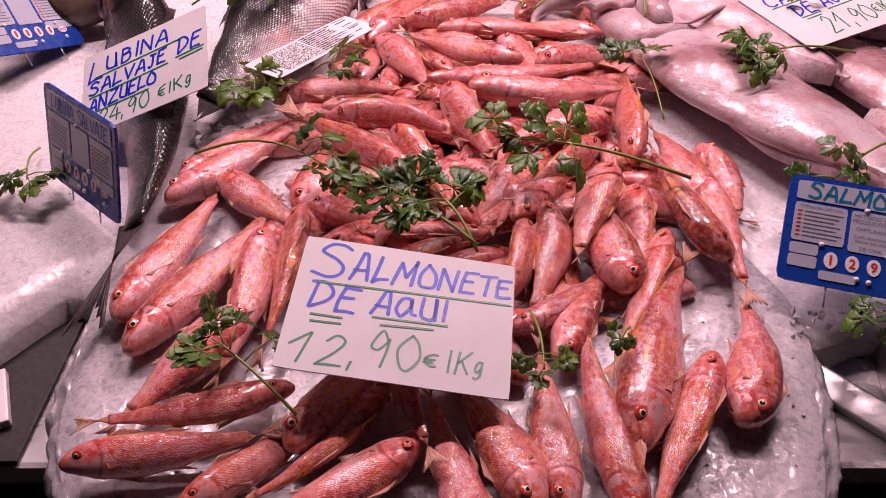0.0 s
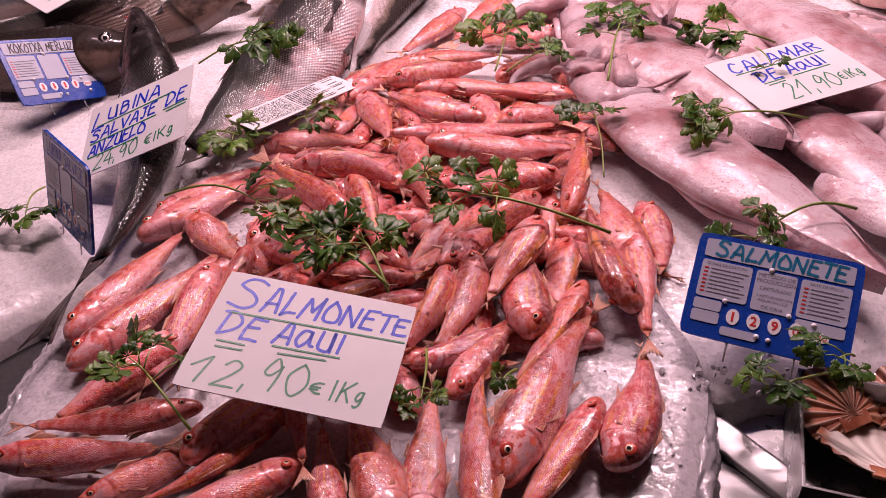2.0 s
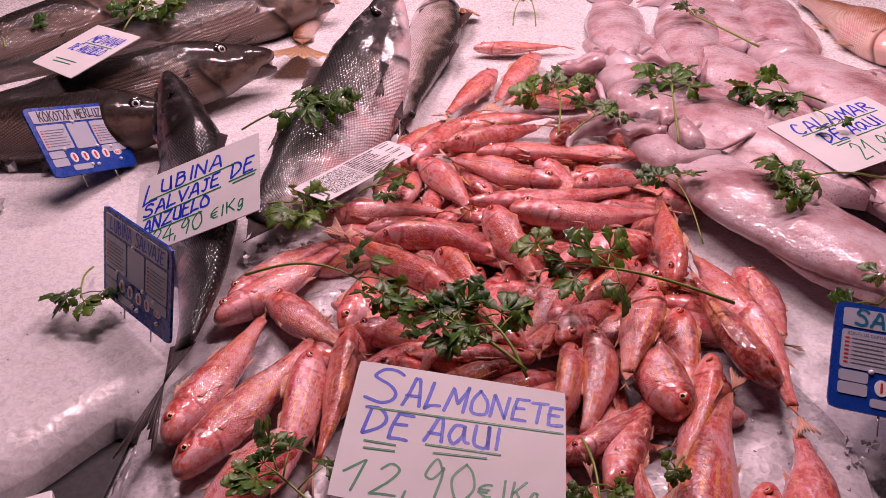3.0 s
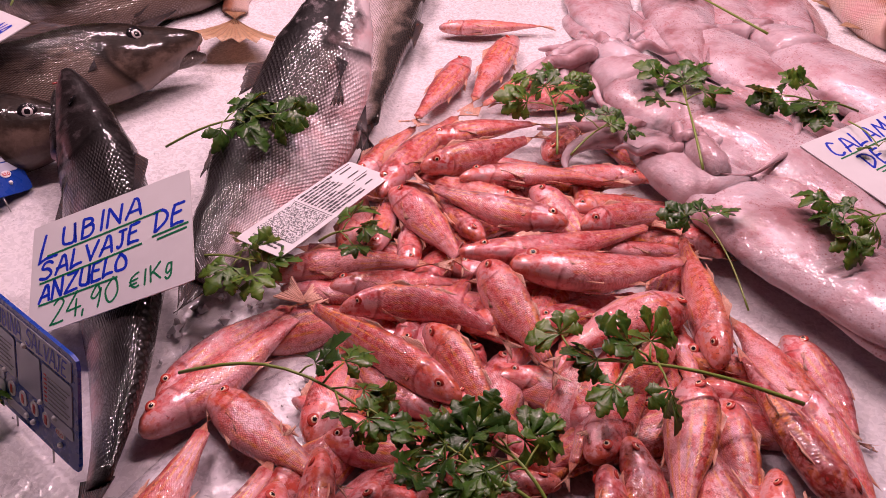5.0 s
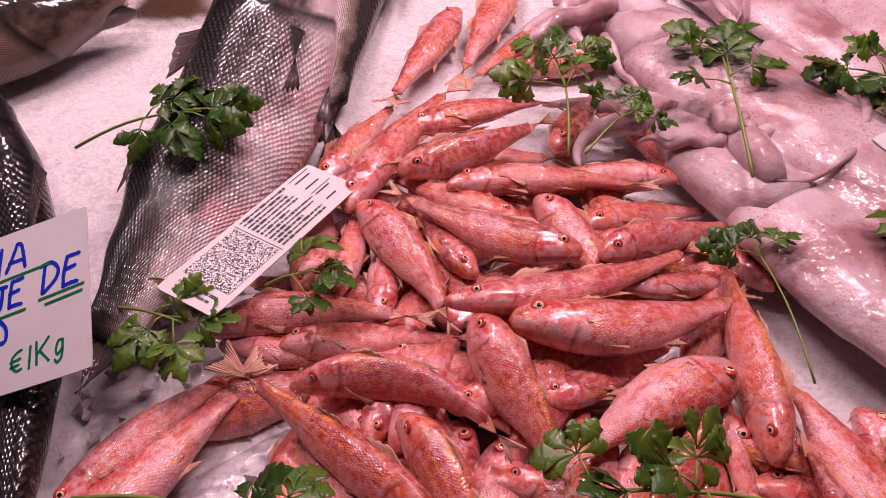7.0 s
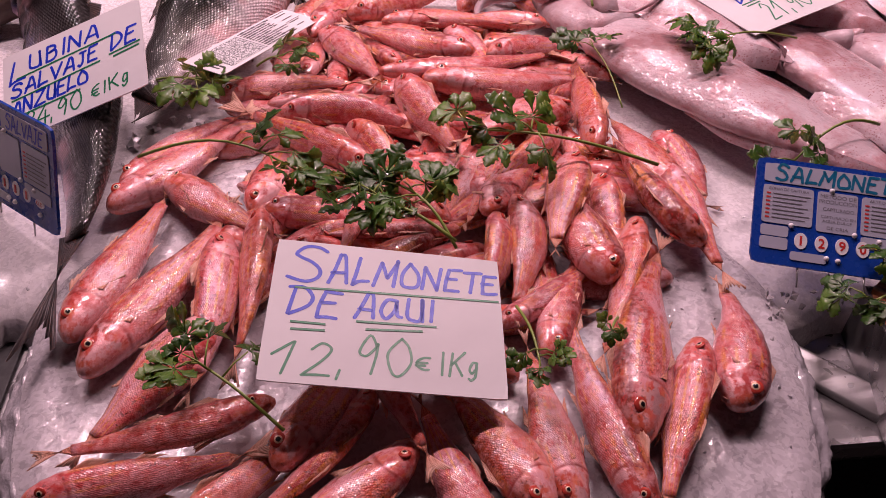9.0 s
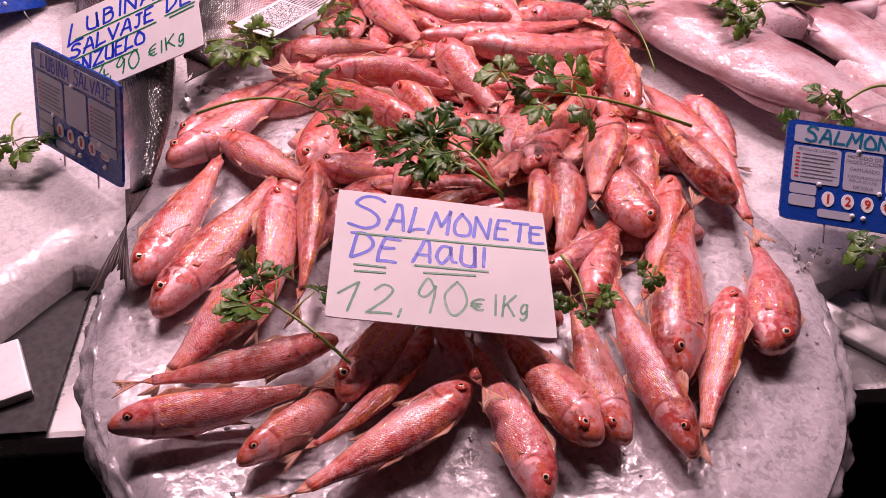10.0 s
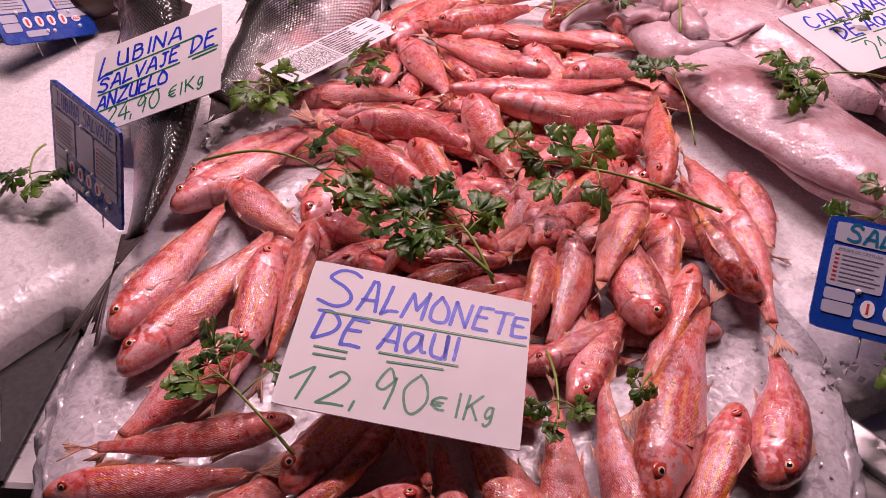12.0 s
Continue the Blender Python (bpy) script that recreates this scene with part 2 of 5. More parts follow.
def fin_skin(name, base, tip):
    k = Mat(name, 0.4, 0.2, 0.0, 0.15)
    s, v, _ = k.split(k.attr("along"))
    c = k.shifted(k.coords())
    rays = k.math("SINE", k.math("MULTIPLY", v, 46.0))
    col = k.mix(s, base, tip)
    col = k.mix(k.span(rays, 0.2, 1.0, 0.0, 0.5), col, tuple(x * 0.6 for x in base))
    k.link(k.mix(k.span(k.noise(c, 110, 3), 0.5, 0.7, 0, 0.4), col, tuple(min(1, x * 1.4) for x in tip)), "Base Color")
    k.link(k.bump(rays, 0.5, 0.0008), "Normal")
    k.b.inputs["Transmission Weight"].default_value = 0.0
    k.b.inputs["Subsurface Weight"].default_value = 0.1
    return k.m


def leaf_skin():
    k = Mat("parsley_leaf", 0.38, 0.5, 0.0, 0.15)
    c = k.coords()
    n = k.math("ADD", k.math("MULTIPLY", k.noise(c, 70, 3), 0.6), k.math("MULTIPLY", k.random(), 0.4))
    k.link(k.ramp(n, (0.2, (0.014, 0.046, 0.005)), (0.5, (0.036, 0.098, 0.009)), (0.8, (0.11, 0.21, 0.022))), "Base Color")
    k.link(k.bump(k.noise(c, 300, 3), 0.5, 0.001), "Normal")
    k.b.inputs["Subsurface Weight"].default_value = 0.08
    return k.m


def card_paper():
    k = Mat("card_paper", 0.6, 0.2, 0.0, 0.0)
    c = k.coords()
    k.link(k.mix(k.span(k.noise(c, 12, 4), 0.35, 0.7), (0.70, 0.68, 0.69), (0.63, 0.61, 0.62)), "Base Color")
    k.link(k.bump(k.noise(c, 25, 2), 0.15, 0.004), "Normal")
    return k.m


def steel_sheet(name="brushed_steel", v=0.5):
    k = Mat(name, 0.35, 0.5, 0.65)
    c = k.coords()
    n = k.noise(k.scaled(c, (3, 160, 3)), 3, 4)
    k.link(k.mix(n, (v * 0.8, v * 0.79, v * 0.8), (v, v * 0.98, v * 0.98)), "Base Color")
    k.link(k.span(k.noise(c, 18, 4), 0.3, 0.7, 0.18, 0.45), "Roughness")
    k.link(k.bump(n, 0.1, 0.001), "Normal")
    return k.m


def shell_skin():
    k = Mat("scallop_inside", 0.3, 0.5, 0.0, 0.3)
    s, v, _ = k.split(k.attr("along"))
    c = k.coords()
    ribs = k.math("SINE", k.math("MULTIPLY", v, 44.0))
    edge = k.span(k.math("ADD", s, k.span(k.noise(c, 60, 3), 0.3, 0.7, -0.1, 0.1)), 0.80, 0.98)
    col = k.mix(edge, (0.80, 0.74, 0.66), (0.34, 0.13, 0.07))
    k.link(k.mix(k.span(ribs, 0, 1, 0, 0.18), col, (0.62, 0.50, 0.42)), "Base Color")
    k.link(k.bump(ribs, 0.25, 0.001), "Normal")
    return k.m


def shell_back_skin():
    k = Mat("scallop_back", 0.4, 0.5, 0.0, 0.3)
    s, v, _ = k.split(k.attr("along"))
    c = k.coords()
    ribs = k.math("SINE", k.math("MULTIPLY", v, 44.0))
    col = k.mix(k.span(k.noise(c, 55, 4), 0.4, 0.65), (0.30, 0.08, 0.04), (0.55, 0.24, 0.13))
    k.link(k.mix(k.span(ribs, 0.2, 1, 0, 0.7), col, (0.72, 0.52, 0.40)), "Base Color")
    k.link(k.bump(ribs, 0.8, 0.003), "Normal")
    return k.m


MULLET = mullet_skin()
MULLET_FIN = fin_skin("mullet_fin", (0.66, 0.20, 0.13), (0.78, 0.46, 0.34))
BASS = bass_skin("bass_skin", (0.010, 0.009, 0.009), (0.10, 0.08, 0.076), (0.78, 0.66, 0.68), 84, -0.20, painted_glint=0.8)
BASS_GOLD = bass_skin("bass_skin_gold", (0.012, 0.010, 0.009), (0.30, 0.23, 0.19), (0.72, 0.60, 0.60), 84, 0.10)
BASS_DARK = bass_skin("bass_skin_dark", (0.009, 0.007, 0.007), (0.042, 0.032, 0.032), (0.22, 0.175, 0.18), 84, -0.18, painted_glint=0.4)
BASS_FIN = fin_skin("bass_fin", (0.030, 0.025, 0.027), (0.065, 0.050, 0.052))
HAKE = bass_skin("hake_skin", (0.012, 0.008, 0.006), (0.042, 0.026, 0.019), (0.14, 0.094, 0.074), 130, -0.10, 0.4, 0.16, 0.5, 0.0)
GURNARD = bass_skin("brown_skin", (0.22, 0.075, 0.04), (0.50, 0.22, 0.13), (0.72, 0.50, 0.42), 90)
BROWN_FIN = fin_skin("brown_fin", (0.34, 0.17, 0.09), (0.50, 0.30, 0.18))
SQUID = squid_skin()
SQUID_PALE = squid_skin("squid_arm", 0.0)
ICE = ice_stuff("crushed_ice")
ICE_WET = ice_stuff("wet_crushed_ice", (0.55, 0.52, 0.55), 0.09)
ICE_CHIP = plain("ice_chip", (0.56, 0.54, 0.56), 0.12, vary=0.15, scale=90, bump=0.3, coat=0.8)
LINER = plain("plastic_film", (0.46, 0.44, 0.47), 0.16, vary=0.2, scale=60, bump=0.9, coat=0.8)
LINER.node_tree.nodes["Principled BSDF"].inputs["Transmission Weight"].default_value = 0.25
LEAF = leaf_skin()
STEM = plain("parsley_stem", (0.20, 0.27, 0.05), 0.35, vary=0.25, scale=80)
CARD = card_paper()
INK_BLUE = plain("blue_marker", (0.004, 0.030, 0.50), 0.4, vary=0.25, scale=200)
INK_GREEN = plain("green_marker", (0.004, 0.17, 0.07), 0.4, vary=0.25, scale=200)
INK_TEAL = plain("teal_marker", (0.005, 0.14, 0.26), 0.4, vary=0.3, scale=150)
INK_GREY = plain("grey_print", (0.16, 0.15, 0.17), 0.5, vary=0.2, scale=300)
def speckle_print():
    k = Mat("speckled_print", 0.5)
    k.link(k.ramp(k.voronoi(k.coords(), 1100, out="Color"), (0.45, (0.03, 0.03, 0.035)), (0.50, (0.70, 0.69, 0.70))), "Base Color")
    return k.m


INK_SPECKLE = speckle_print()
INK_BLACK = plain("black_print", (0.035, 0.033, 0.038), 0.5, vary=0.2, scale=300)
INK_RED = plain("red_print", (0.55, 0.03, 0.03), 0.4)
TAG_BLUE = plain("blue_plastic", (0.008, 0.050, 0.33), 0.28, vary=0.12, scale=30, bump=0.05)
TAG_PANEL = plain("tag_panel", (0.42, 0.43, 0.53), 0.35, vary=0.08, scale=40)
WHITE_DOT = plain("white_plastic", (0.80, 0.78, 0.80), 0.3)
EYE_RED = plain("red_eye_rim", (0.50, 0.055, 0.04), 0.15, vary=0.3, scale=400, coat=1.0)
EYE_IRIS = plain("eye_ring", (0.80, 0.52, 0.36), 0.12, vary=0.3, scale=400, coat=1.0)
EYE_SILVER = plain("silver_eye_ring", (0.56, 0.50, 0.48), 0.15, vary=0.2, scale=200, coat=1.0)
EYE_BLACK = plain("pupil_black", (0.012, 0.010, 0.012), 0.06, coat=1.0)
GILL_RED = plain("gill_red", (0.30, 0.03, 0.03), 0.2, vary=0.3, scale=150, coat=0.5)
MOUTH_PINK = plain("mouth_pink", (0.62, 0.34, 0.34), 0.2, vary=0.2, scale=80, coat=0.5)
STEEL = steel_sheet(v=0.48)
STEEL_DARK = steel_sheet("dark_steel", 0.22)
BLACK = plain("black_panel", (0.012, 0.011, 0.012), 0.6)
FLOOR = plain("hall_floor_stone", (0.05, 0.045, 0.045), 0.5, vary=0.3, scale=8, bump=0.2)
WALL = plain("hall_wall_paint", (0.16, 0.15, 0.15), 0.7, vary=0.06, scale=4)
SHELL_IN, SHELL_BACK = shell_skin(), shell_back_skin()
LAMP_GLASS = bpy.data.materials.new("lamp_tube")
LAMP_GLASS.use_nodes = True
LAMP_GLASS.node_tree.nodes["Principled BSDF"].inputs["Emission Color"].default_value = (1.0, 0.80, 0.88, 1)
LAMP_GLASS.node_tree.nodes["Principled BSDF"].inputs["Emission Strength"].default_value = 3.0


# ---------------- mesh helpers ----------------
def mesh_of(name, bm, material, smooth=True):
    bmesh.ops.recalc_face_normals(bm, faces=bm.faces)
    me = bpy.data.meshes.new(name)
    bm.to_mesh(me)
    bm.free()
    for m in (material if isinstance(material, (list, tuple)) else (material,)):
        me.materials.append(m)
    if smooth:
        me.polygons.foreach_set("use_smooth", [True] * len(me.polygons))
    return me


def part(name, bm, material, parent, label="", m=None, smooth=True):
    """One mesh object under a thing or under a part."""
    ob = new(name, mesh_of(name, bm, material, smooth))
    ob.parent = parent
    if m is not None:
        ob.matrix_basis = m
    return tagged(ob, label)


def thing(name, m, label, category, group=""):
    ob = new(name)
    ob.empty_display_size = 0.02
    ob.matrix_basis = m
    return tagged(ob, label, category, group)


def box(sx, sy, sz, bevel=0.0, m=None):
    bm = bmesh.new()
    bmesh.ops.create_cube(bm, size=1.0, matrix=Matrix.Diagonal((sx, sy, sz, 1)))
    if bevel:
        bmesh.ops.bevel(bm, geom=bm.edges[:], offset=bevel, segments=2, affect="EDGES", profile=0.7)
    if m is not None:
        bm.transform(m)
    return bm


def tube(points, radii, ring=8, closed=True):
    """A round tapered tube along points; along = (share of the length, -1 to 1 round it)."""
    bm = bmesh.new()
    lay = bm.verts.layers.float_vector.new("along")
    rings = []
    n = len(points)
    side = None
    for i, p in enumerate(points):
        p = Vector(p)
        d = (Vector(points[min(i + 1, n - 1)]) - Vector(points[max(i - 1, 0)])).normalized()
        if side is None:
            side = d.cross(Vector((0, 0, 1)))
            if side.length < 1e-3:
                side = Vector((1, 0, 0))
        side = (side - d * side.dot(d)).normalized()
        up = side.cross(d)
        r = radii[i] if isinstance(radii, (list, tuple)) else radii
        row = []
        for j in range(ring):
            a = 2 * math.pi * j / ring
            v = bm.verts.new(p + side * r * math.cos(a) + up * r * math.sin(a))
            v[lay] = (i / (n - 1), math.sin(a), 0)
            row.append(v)
        rings.append(row)
    for a, b in zip(rings, rings[1:]):
        for j in range(ring):
            bm.faces.new((a[j], a[(j + 1) % ring], b[(j + 1) % ring], b[j]))
    if closed:
        bm.faces.new(rings[0])
        bm.faces.new(rings[-1])
    return bm


def smoothstep(a, b, x):
    x = min(1, max(0, (x - a) / (b - a)))
    return x * x * (3 - 2 * x)


def profile(keys, x):
    """A smooth curve through a few (place, value) keys."""
    for (a, va), (b, vb) in zip(keys, keys[1:]):
        if x <= b:
            t = (x - a) / (b - a)
            return va + (vb - va) * (t * t * (3 - 2 * t) * 0.6 + t * 0.4)
    return keys[-1][1]


# ---------------- fish ----------------
MULLET_TOP = ((0, 0.15), (0.015, 0.33), (0.05, 0.56), (0.11, 0.80), (0.19, 0.94), (0.30, 1.0), (0.44, 0.98), (0.60, 0.83), (0.78, 0.55), (0.90, 0.37), (1, 0.30))
MULLET_LOW = ((0, 0.15), (0.015, 0.29), (0.05, 0.43), (0.12, 0.62), (0.21, 0.83), (0.32, 0.96), (0.43, 1.0), (0.60, 0.85), (0.78, 0.53), (0.90, 0.35), (1, 0.29))
MULLET_WIDE = ((0, 0.19), (0.015, 0.40), (0.05, 0.62), (0.11, 0.81), (0.20, 0.96), (0.32, 1.0), (0.52, 0.90), (0.72, 0.62), (0.88, 0.34), (1, 0.15))
BASS_TOP = ((0, 0.08), (0.02, 0.24), (0.07, 0.46), (0.15, 0.72), (0.26, 0.94), (0.38, 1.0), (0.6, 0.90), (0.8, 0.58), (0.93, 0.34), (1, 0.28))
BASS_LOW = ((0, 0.08), (0.02, 0.28), (0.07, 0.50), (0.15, 0.74), (0.26, 0.92), (0.40, 1.0), (0.6, 0.92), (0.8, 0.58), (0.93, 0.34), (1, 0.28))
HAKE_TOP = ((0, 0.06), (0.03, 0.22), (0.10, 0.50), (0.18, 0.80), (0.28, 1.0), (0.45, 0.95), (0.7, 0.6), (0.9, 0.32), (1, 0.31))
HAKE_LOW = ((0, 0.10), (0.03, 0.36), (0.10, 0.64), (0.18, 0.88), (0.28, 1.0), (0.45, 1.0), (0.7, 0.6), (0.9, 0.32), (1, 0.31))


def fish_frame(heading, pitch, side, roll):
    """The turn of a fish lying on its flank: x towards the snout, z towards the back; roll lifts the back from the lying pose."""
    h = Euler((0, radians(-pitch), radians(heading))).to_matrix() @ Vector((1, 0, 0))
    left = Vector((0, 0, 1)).cross(h).normalized()
    up = h.cross(left)
    out = left if side == "L" else -left
    back = out * math.cos(radians(roll)) + up * math.sin(radians(roll))
    lat = back.cross(h)
    return Matrix((h, lat, back)).transposed(), left


def fan(root, spread, length, lean, rays, curl, fork=0.0, thick=0.0005):
    """A fin in the x-z plane: rays fanning from a root line, a thin closed sheet."""
    bm = bmesh.new()
    lay = bm.verts.layers.float_vector.new("along")
    sheets = []
    for sgn in (1, -1):
        grid = []
        for i in range(rays + 1):
            u = i / rays
            a = lean + (u - 0.5) * spread
            reach = length * (1 - fork * (1 - abs(2 * u - 1) ** 1.3)) * (0.96 + 0.08 * (i % 2))
            row = []
            for j in range(5):
                q = j / 4
                x = root[0] + (root[2] - root[0]) * u + math.cos(a) * reach * q
                z = root[1] + (root[3] - root[1]) * u + math.sin(a) * reach * q
                y = sgn * thick * (1.2 - q) + curl * q * q * length + (0.0011 * q if i % 2 else 0)
                v = bm.verts.new((x, y, z))
                v[lay] = (q, 2 * u - 1, 0)
                row.append(v)
            grid.append(row)
        for a, b in zip(grid, grid[1:]):
            for j in range(4):
                bm.faces.new((a[j], a[j + 1], b[j + 1], b[j]))
        sheets.append(grid)
    p, q = sheets
    rim = lambda g: [g[0][j] for j in range(5)] + [g[i][4] for i in range(1, rays + 1)] + [g[rays][j] for j in range(3, -1, -1)]
    a, b = rim(p), rim(q)
    for i in range(len(a) - 1):
        bm.faces.new((a[i], a[i + 1], b[i + 1], b[i]))
    return bm


def fish(name, m3, place, left, length, deep, wide, bend, shapes, skins, eye, label, category, group="", gape=0.0, rng=None, ring=16, rows=30, tail_size=1.0, lift=0.0, eye_at=0.115, eye_up=0.40, spread=0.75, fork=0.42, drape=0.0):
    """A whole fish: body, eyes, gill line, tail and fins. bend: metres by which its middle leans to the left of its heading."""
    top, low, side = shapes
    skin, fin, iris = skins
    ob = thing(name, Matrix.LocRotScale(place, m3.to_quaternion(), None), label, category, group)
    body_len = length * 0.84
    x0 = length / 2
    lean = m3.transposed() @ left  # the level sideways direction, in the fish's own axes

    rise = m3.transposed() @ Vector((0, 0, 1))
    sway = length * rng.uniform(-0.012, 0.012)

    def spine(s):
        """The place of the spine at the share s of the whole length."""
        b = bend * (1 - (2 * s - 1) ** 2)
        raised = rise * lift * max(0.0, (0.45 - s) / 0.45) ** 2
        b += sway * math.sin(s * 6.0)
        return Vector((x0 - s * length, lean.y * b, lean.z * b)) + raised

    bm = bmesh.new()
    lay = bm.verts.layers.float_vector.new("along")
    rings = []
    for i in range(rows + 1):
        u = i / rows
        u = u if u > 0.3 else 0.3 * (u / 0.3) ** 1.25
        c = spine(u * 0.84)
        plate = 1 + 0.030 * smoothstep(0.12, 0.225, u) * (1 - smoothstep(0.232, 0.262, u))
        t, l, w = (profile(k, u) * deep / 2 * plate for k in (top, low, side))
        w = w * wide / deep
        if gape and u < 0.05:
            l *= 1 + gape
        row = []
        for j in range(ring):
            a = 2 * math.pi * j / ring
            ca, sa = math.cos(a), math.sin(a)
            zz = ca * (t if ca > 0 else l)
            yy = math.copysign(abs(sa) ** 0.86, sa) * w
            dent = 1 + 0.055 * noise.noise(Vector((u * 7 + place.x * 91, ca * 1.3 + place.y * 57, sa * 1.3)))
            v = bm.verts.new(c + Vector((0, yy * dent, zz * dent)))
            v[lay] = (u, ca, math.copysign(1, sa))
            row.append(v)
        rings.append(row)
    for a, b in zip(rings, rings[1:]):
        for j in range(ring):
            bm.faces.new((a[j], a[(j + 1) % ring], b[(j + 1) % ring], b[j]))
    bm.faces.new(rings[0])
    bm.faces.new(rings[-1])
    body = part("body", bm, skin, ob)

    # eyes, one on each flank: a dark rim, a pale ring and the pupil
    es = eye_at
    for sgn in (1, -1):
        c = spine(es * 0.84)
        w = profile(side, es) * wide / 2
        t = profile(top, es) * deep / 2
        r = eye * deep
        bm = bmesh.new()
        bmesh.ops.create_uvsphere(bm, u_segments=14, v_segments=8, radius=r)
        bm.transform(Matrix.Diagonal((1, 0.34, 1, 1)))
        turn = Matrix.Rotation(-sgn * 0.22, 4, "X") @ Matrix.Rotation(-sgn * 0.25, 4, "Z")
        ball = part("eye", bm, iris[0], ob, m=Matrix.Translation(c + Vector((0, sgn * w * (0.90 if eye_up > 0.3 else 0.95), t * eye_up))) @ turn)
        for name, k, off, material in (("iris", 0.60, 0.17, iris[1]), ("pupil", 0.44, 0.255, EYE_BLACK)):
            bm = bmesh.new()
            bmesh.ops.create_uvsphere(bm, u_segments=12, v_segments=6, radius=r * k)
            bm.transform(Matrix.Diagonal((1, 0.40, 1, 1)))
            part(name, bm, material, ball, m=Matrix.Translation((0, sgn * r * off, 0)))
    # mouth line
    c = spine(0.02)
    w = profile(side, 0.025) * wide / 2
    pts = [c + Vector((length * (0.014 - 0.034 * abs(q) ** 1.6), q * w * 1.12, -deep * (0.05 + 0.045 * abs(q)))) for q in (-1, -0.6, -0.25, 0, 0.25, 0.6, 1)]
    part("mouth", tube(pts, deep * 0.011, 5), GILL_RED, ob)

    # fins
    e = spine(0.84)
    h = deep * 0.48 * profile(top, 1.0)
    tail = spine(1.0) - spine(0.84)
    bm = fan((0, h, 0, -h), -spread, length * 0.185 * tail_size, math.pi, 12, rng.uniform(-0.25, 0.25), fork)
    turn = Vector((-1, 0, 0)).rotation_difference(tail.normalized()).to_matrix().to_4x4()
    level = lean if lean.z > 0 else -lean
    lay_down = Matrix.Rotation(drape * math.atan2(-level.y, level.z), 4, "X")
    part("tail_fin", bm, fin, ob, m=Matrix.Translation(e + Vector((length * 0.012, 0, 0))) @ turn @ lay_down)
    for s, reach, ray, lean_a, z in ((0.30, 0.085, 7, math.pi - 0.30, 1), (0.58, 0.06, 6, math.pi - 0.22, 1), (0.60, 0.055, 6, math.pi + 0.30, -1)):
        c = spine(s * 0.84)
        edge = profile(top if z > 0 else low, s) * deep / 2 * z
        d = length * 0.05
        bm = fan((d, edge * 0.94, -d, edge * 0.90), 0.30, length * reach, lean_a, ray, rng.uniform(-0.2, 0.2), 0.0)
        part("dorsal_fin" if z > 0 else "anal_fin", bm, fin, ob, m=Matrix.Translation(c))
    for sgn in (1, -1):
        c = spine(0.27 * 0.84)
        w = profile(side, 0.27) * wide / 2
        bm = fan((0, deep * 0.05, -0.001, -deep * 0.06), -0.42, length * 0.135, math.pi + 0.30, 7, 0.0, 0.0)
        spin = Matrix.Rotation(sgn * 0.16, 4, "Z")
        part("pectoral_fin", bm, fin, ob, m=Matrix.Translation(c + Vector((0, sgn * w * 0.96, -deep * 0.14))) @ spin)
        c = spine(0.30 * 0.84)
        bm = fan((0, 0, -0.003, 0), 0.30, length * 0.10, math.pi + 0.22, 5, 0.0, 0.0)
        part("pelvic_fin", bm, fin, ob, m=Matrix.Translation(c + Vector((0, sgn * w * 0.3, -profile(low, 0.3) * deep * 0.48))))
    return ob


MULLET_SHAPES = (MULLET_TOP, MULLET_LOW, MULLET_WIDE)
MULLET_SKINS = (MULLET, MULLET_FIN, (EYE_RED, EYE_IRIS))


def mullet(x, y, z, heading, length, deep, bend, side, roll, pitch=0):
    """A red mullet: the middle of its line, its heading, whole length, body depth, bend, the side its back lies on."""
    rng = random.Random(round(x * 7919 + y * 104729 + heading))
    m3, left = fish_frame(heading, pitch, side, roll)
    ways = "lying on its flank" if roll < 30 else "lying with its back turned up"
    size = "large" if length > 0.19 else "small" if length < 0.14 else "whole"
    deep *= 1.06
    ob = fish("red_mullet", m3, Vector((x, y, z)), left, length, deep, deep * 0.68, bend, MULLET_SHAPES, MULLET_SKINS, rng.uniform(0.118, 0.134),
              f"{size} fresh red mullet {ways} on ice", "fish", "red mullets on ice", rng=rng, tail_size=rng.uniform(1.05, 1.3), spread=rng.uniform(0.6, 1.0), fork=rng.uniform(0.2, 0.35), drape=0.6)
    # two barbels under the chin
    for sgn in (1, -1):
        pts = [Vector((length * (0.47 - 0.03 * q), sgn * deep * 0.05, -deep * (0.10 + 0.13 * q))) for q in (0, 0.4, 0.8, 1.2)]
        part("barbel", tube(pts, [0.0007, 0.0006, 0.0005, 0.0003], 5), MULLET_FIN, ob)
    return ob


# ---------------- large structure ----------------
def ice_height(x, y):
    return 0.897 + 0.045 * (y - 0.3)


def lumpy(x, y, amp):
    p = Vector((x, y, 0.3))
    return amp * (noise.noise(p * 9) * 1.0 + noise.noise(p * 28) * 0.55 + noise.noise(p * 75) * 0.32 + noise.noise(p * 170) * 0.2)


def setting(name, bm, material, label, category="structure", smooth=False):
    return tagged(new(name, mesh_of(name, bm, material, smooth)), label, category, kind="structure")


def slab(name, x0, x1, y0, y1, z0, z1, material, label, bevel=0.004):
    return setting(name, box(x1 - x0, y1 - y0, z1 - z0, bevel, Matrix.Translation(((x0 + x1) / 2, (y0 + y1) / 2, (z0 + z1) / 2))), material, label)


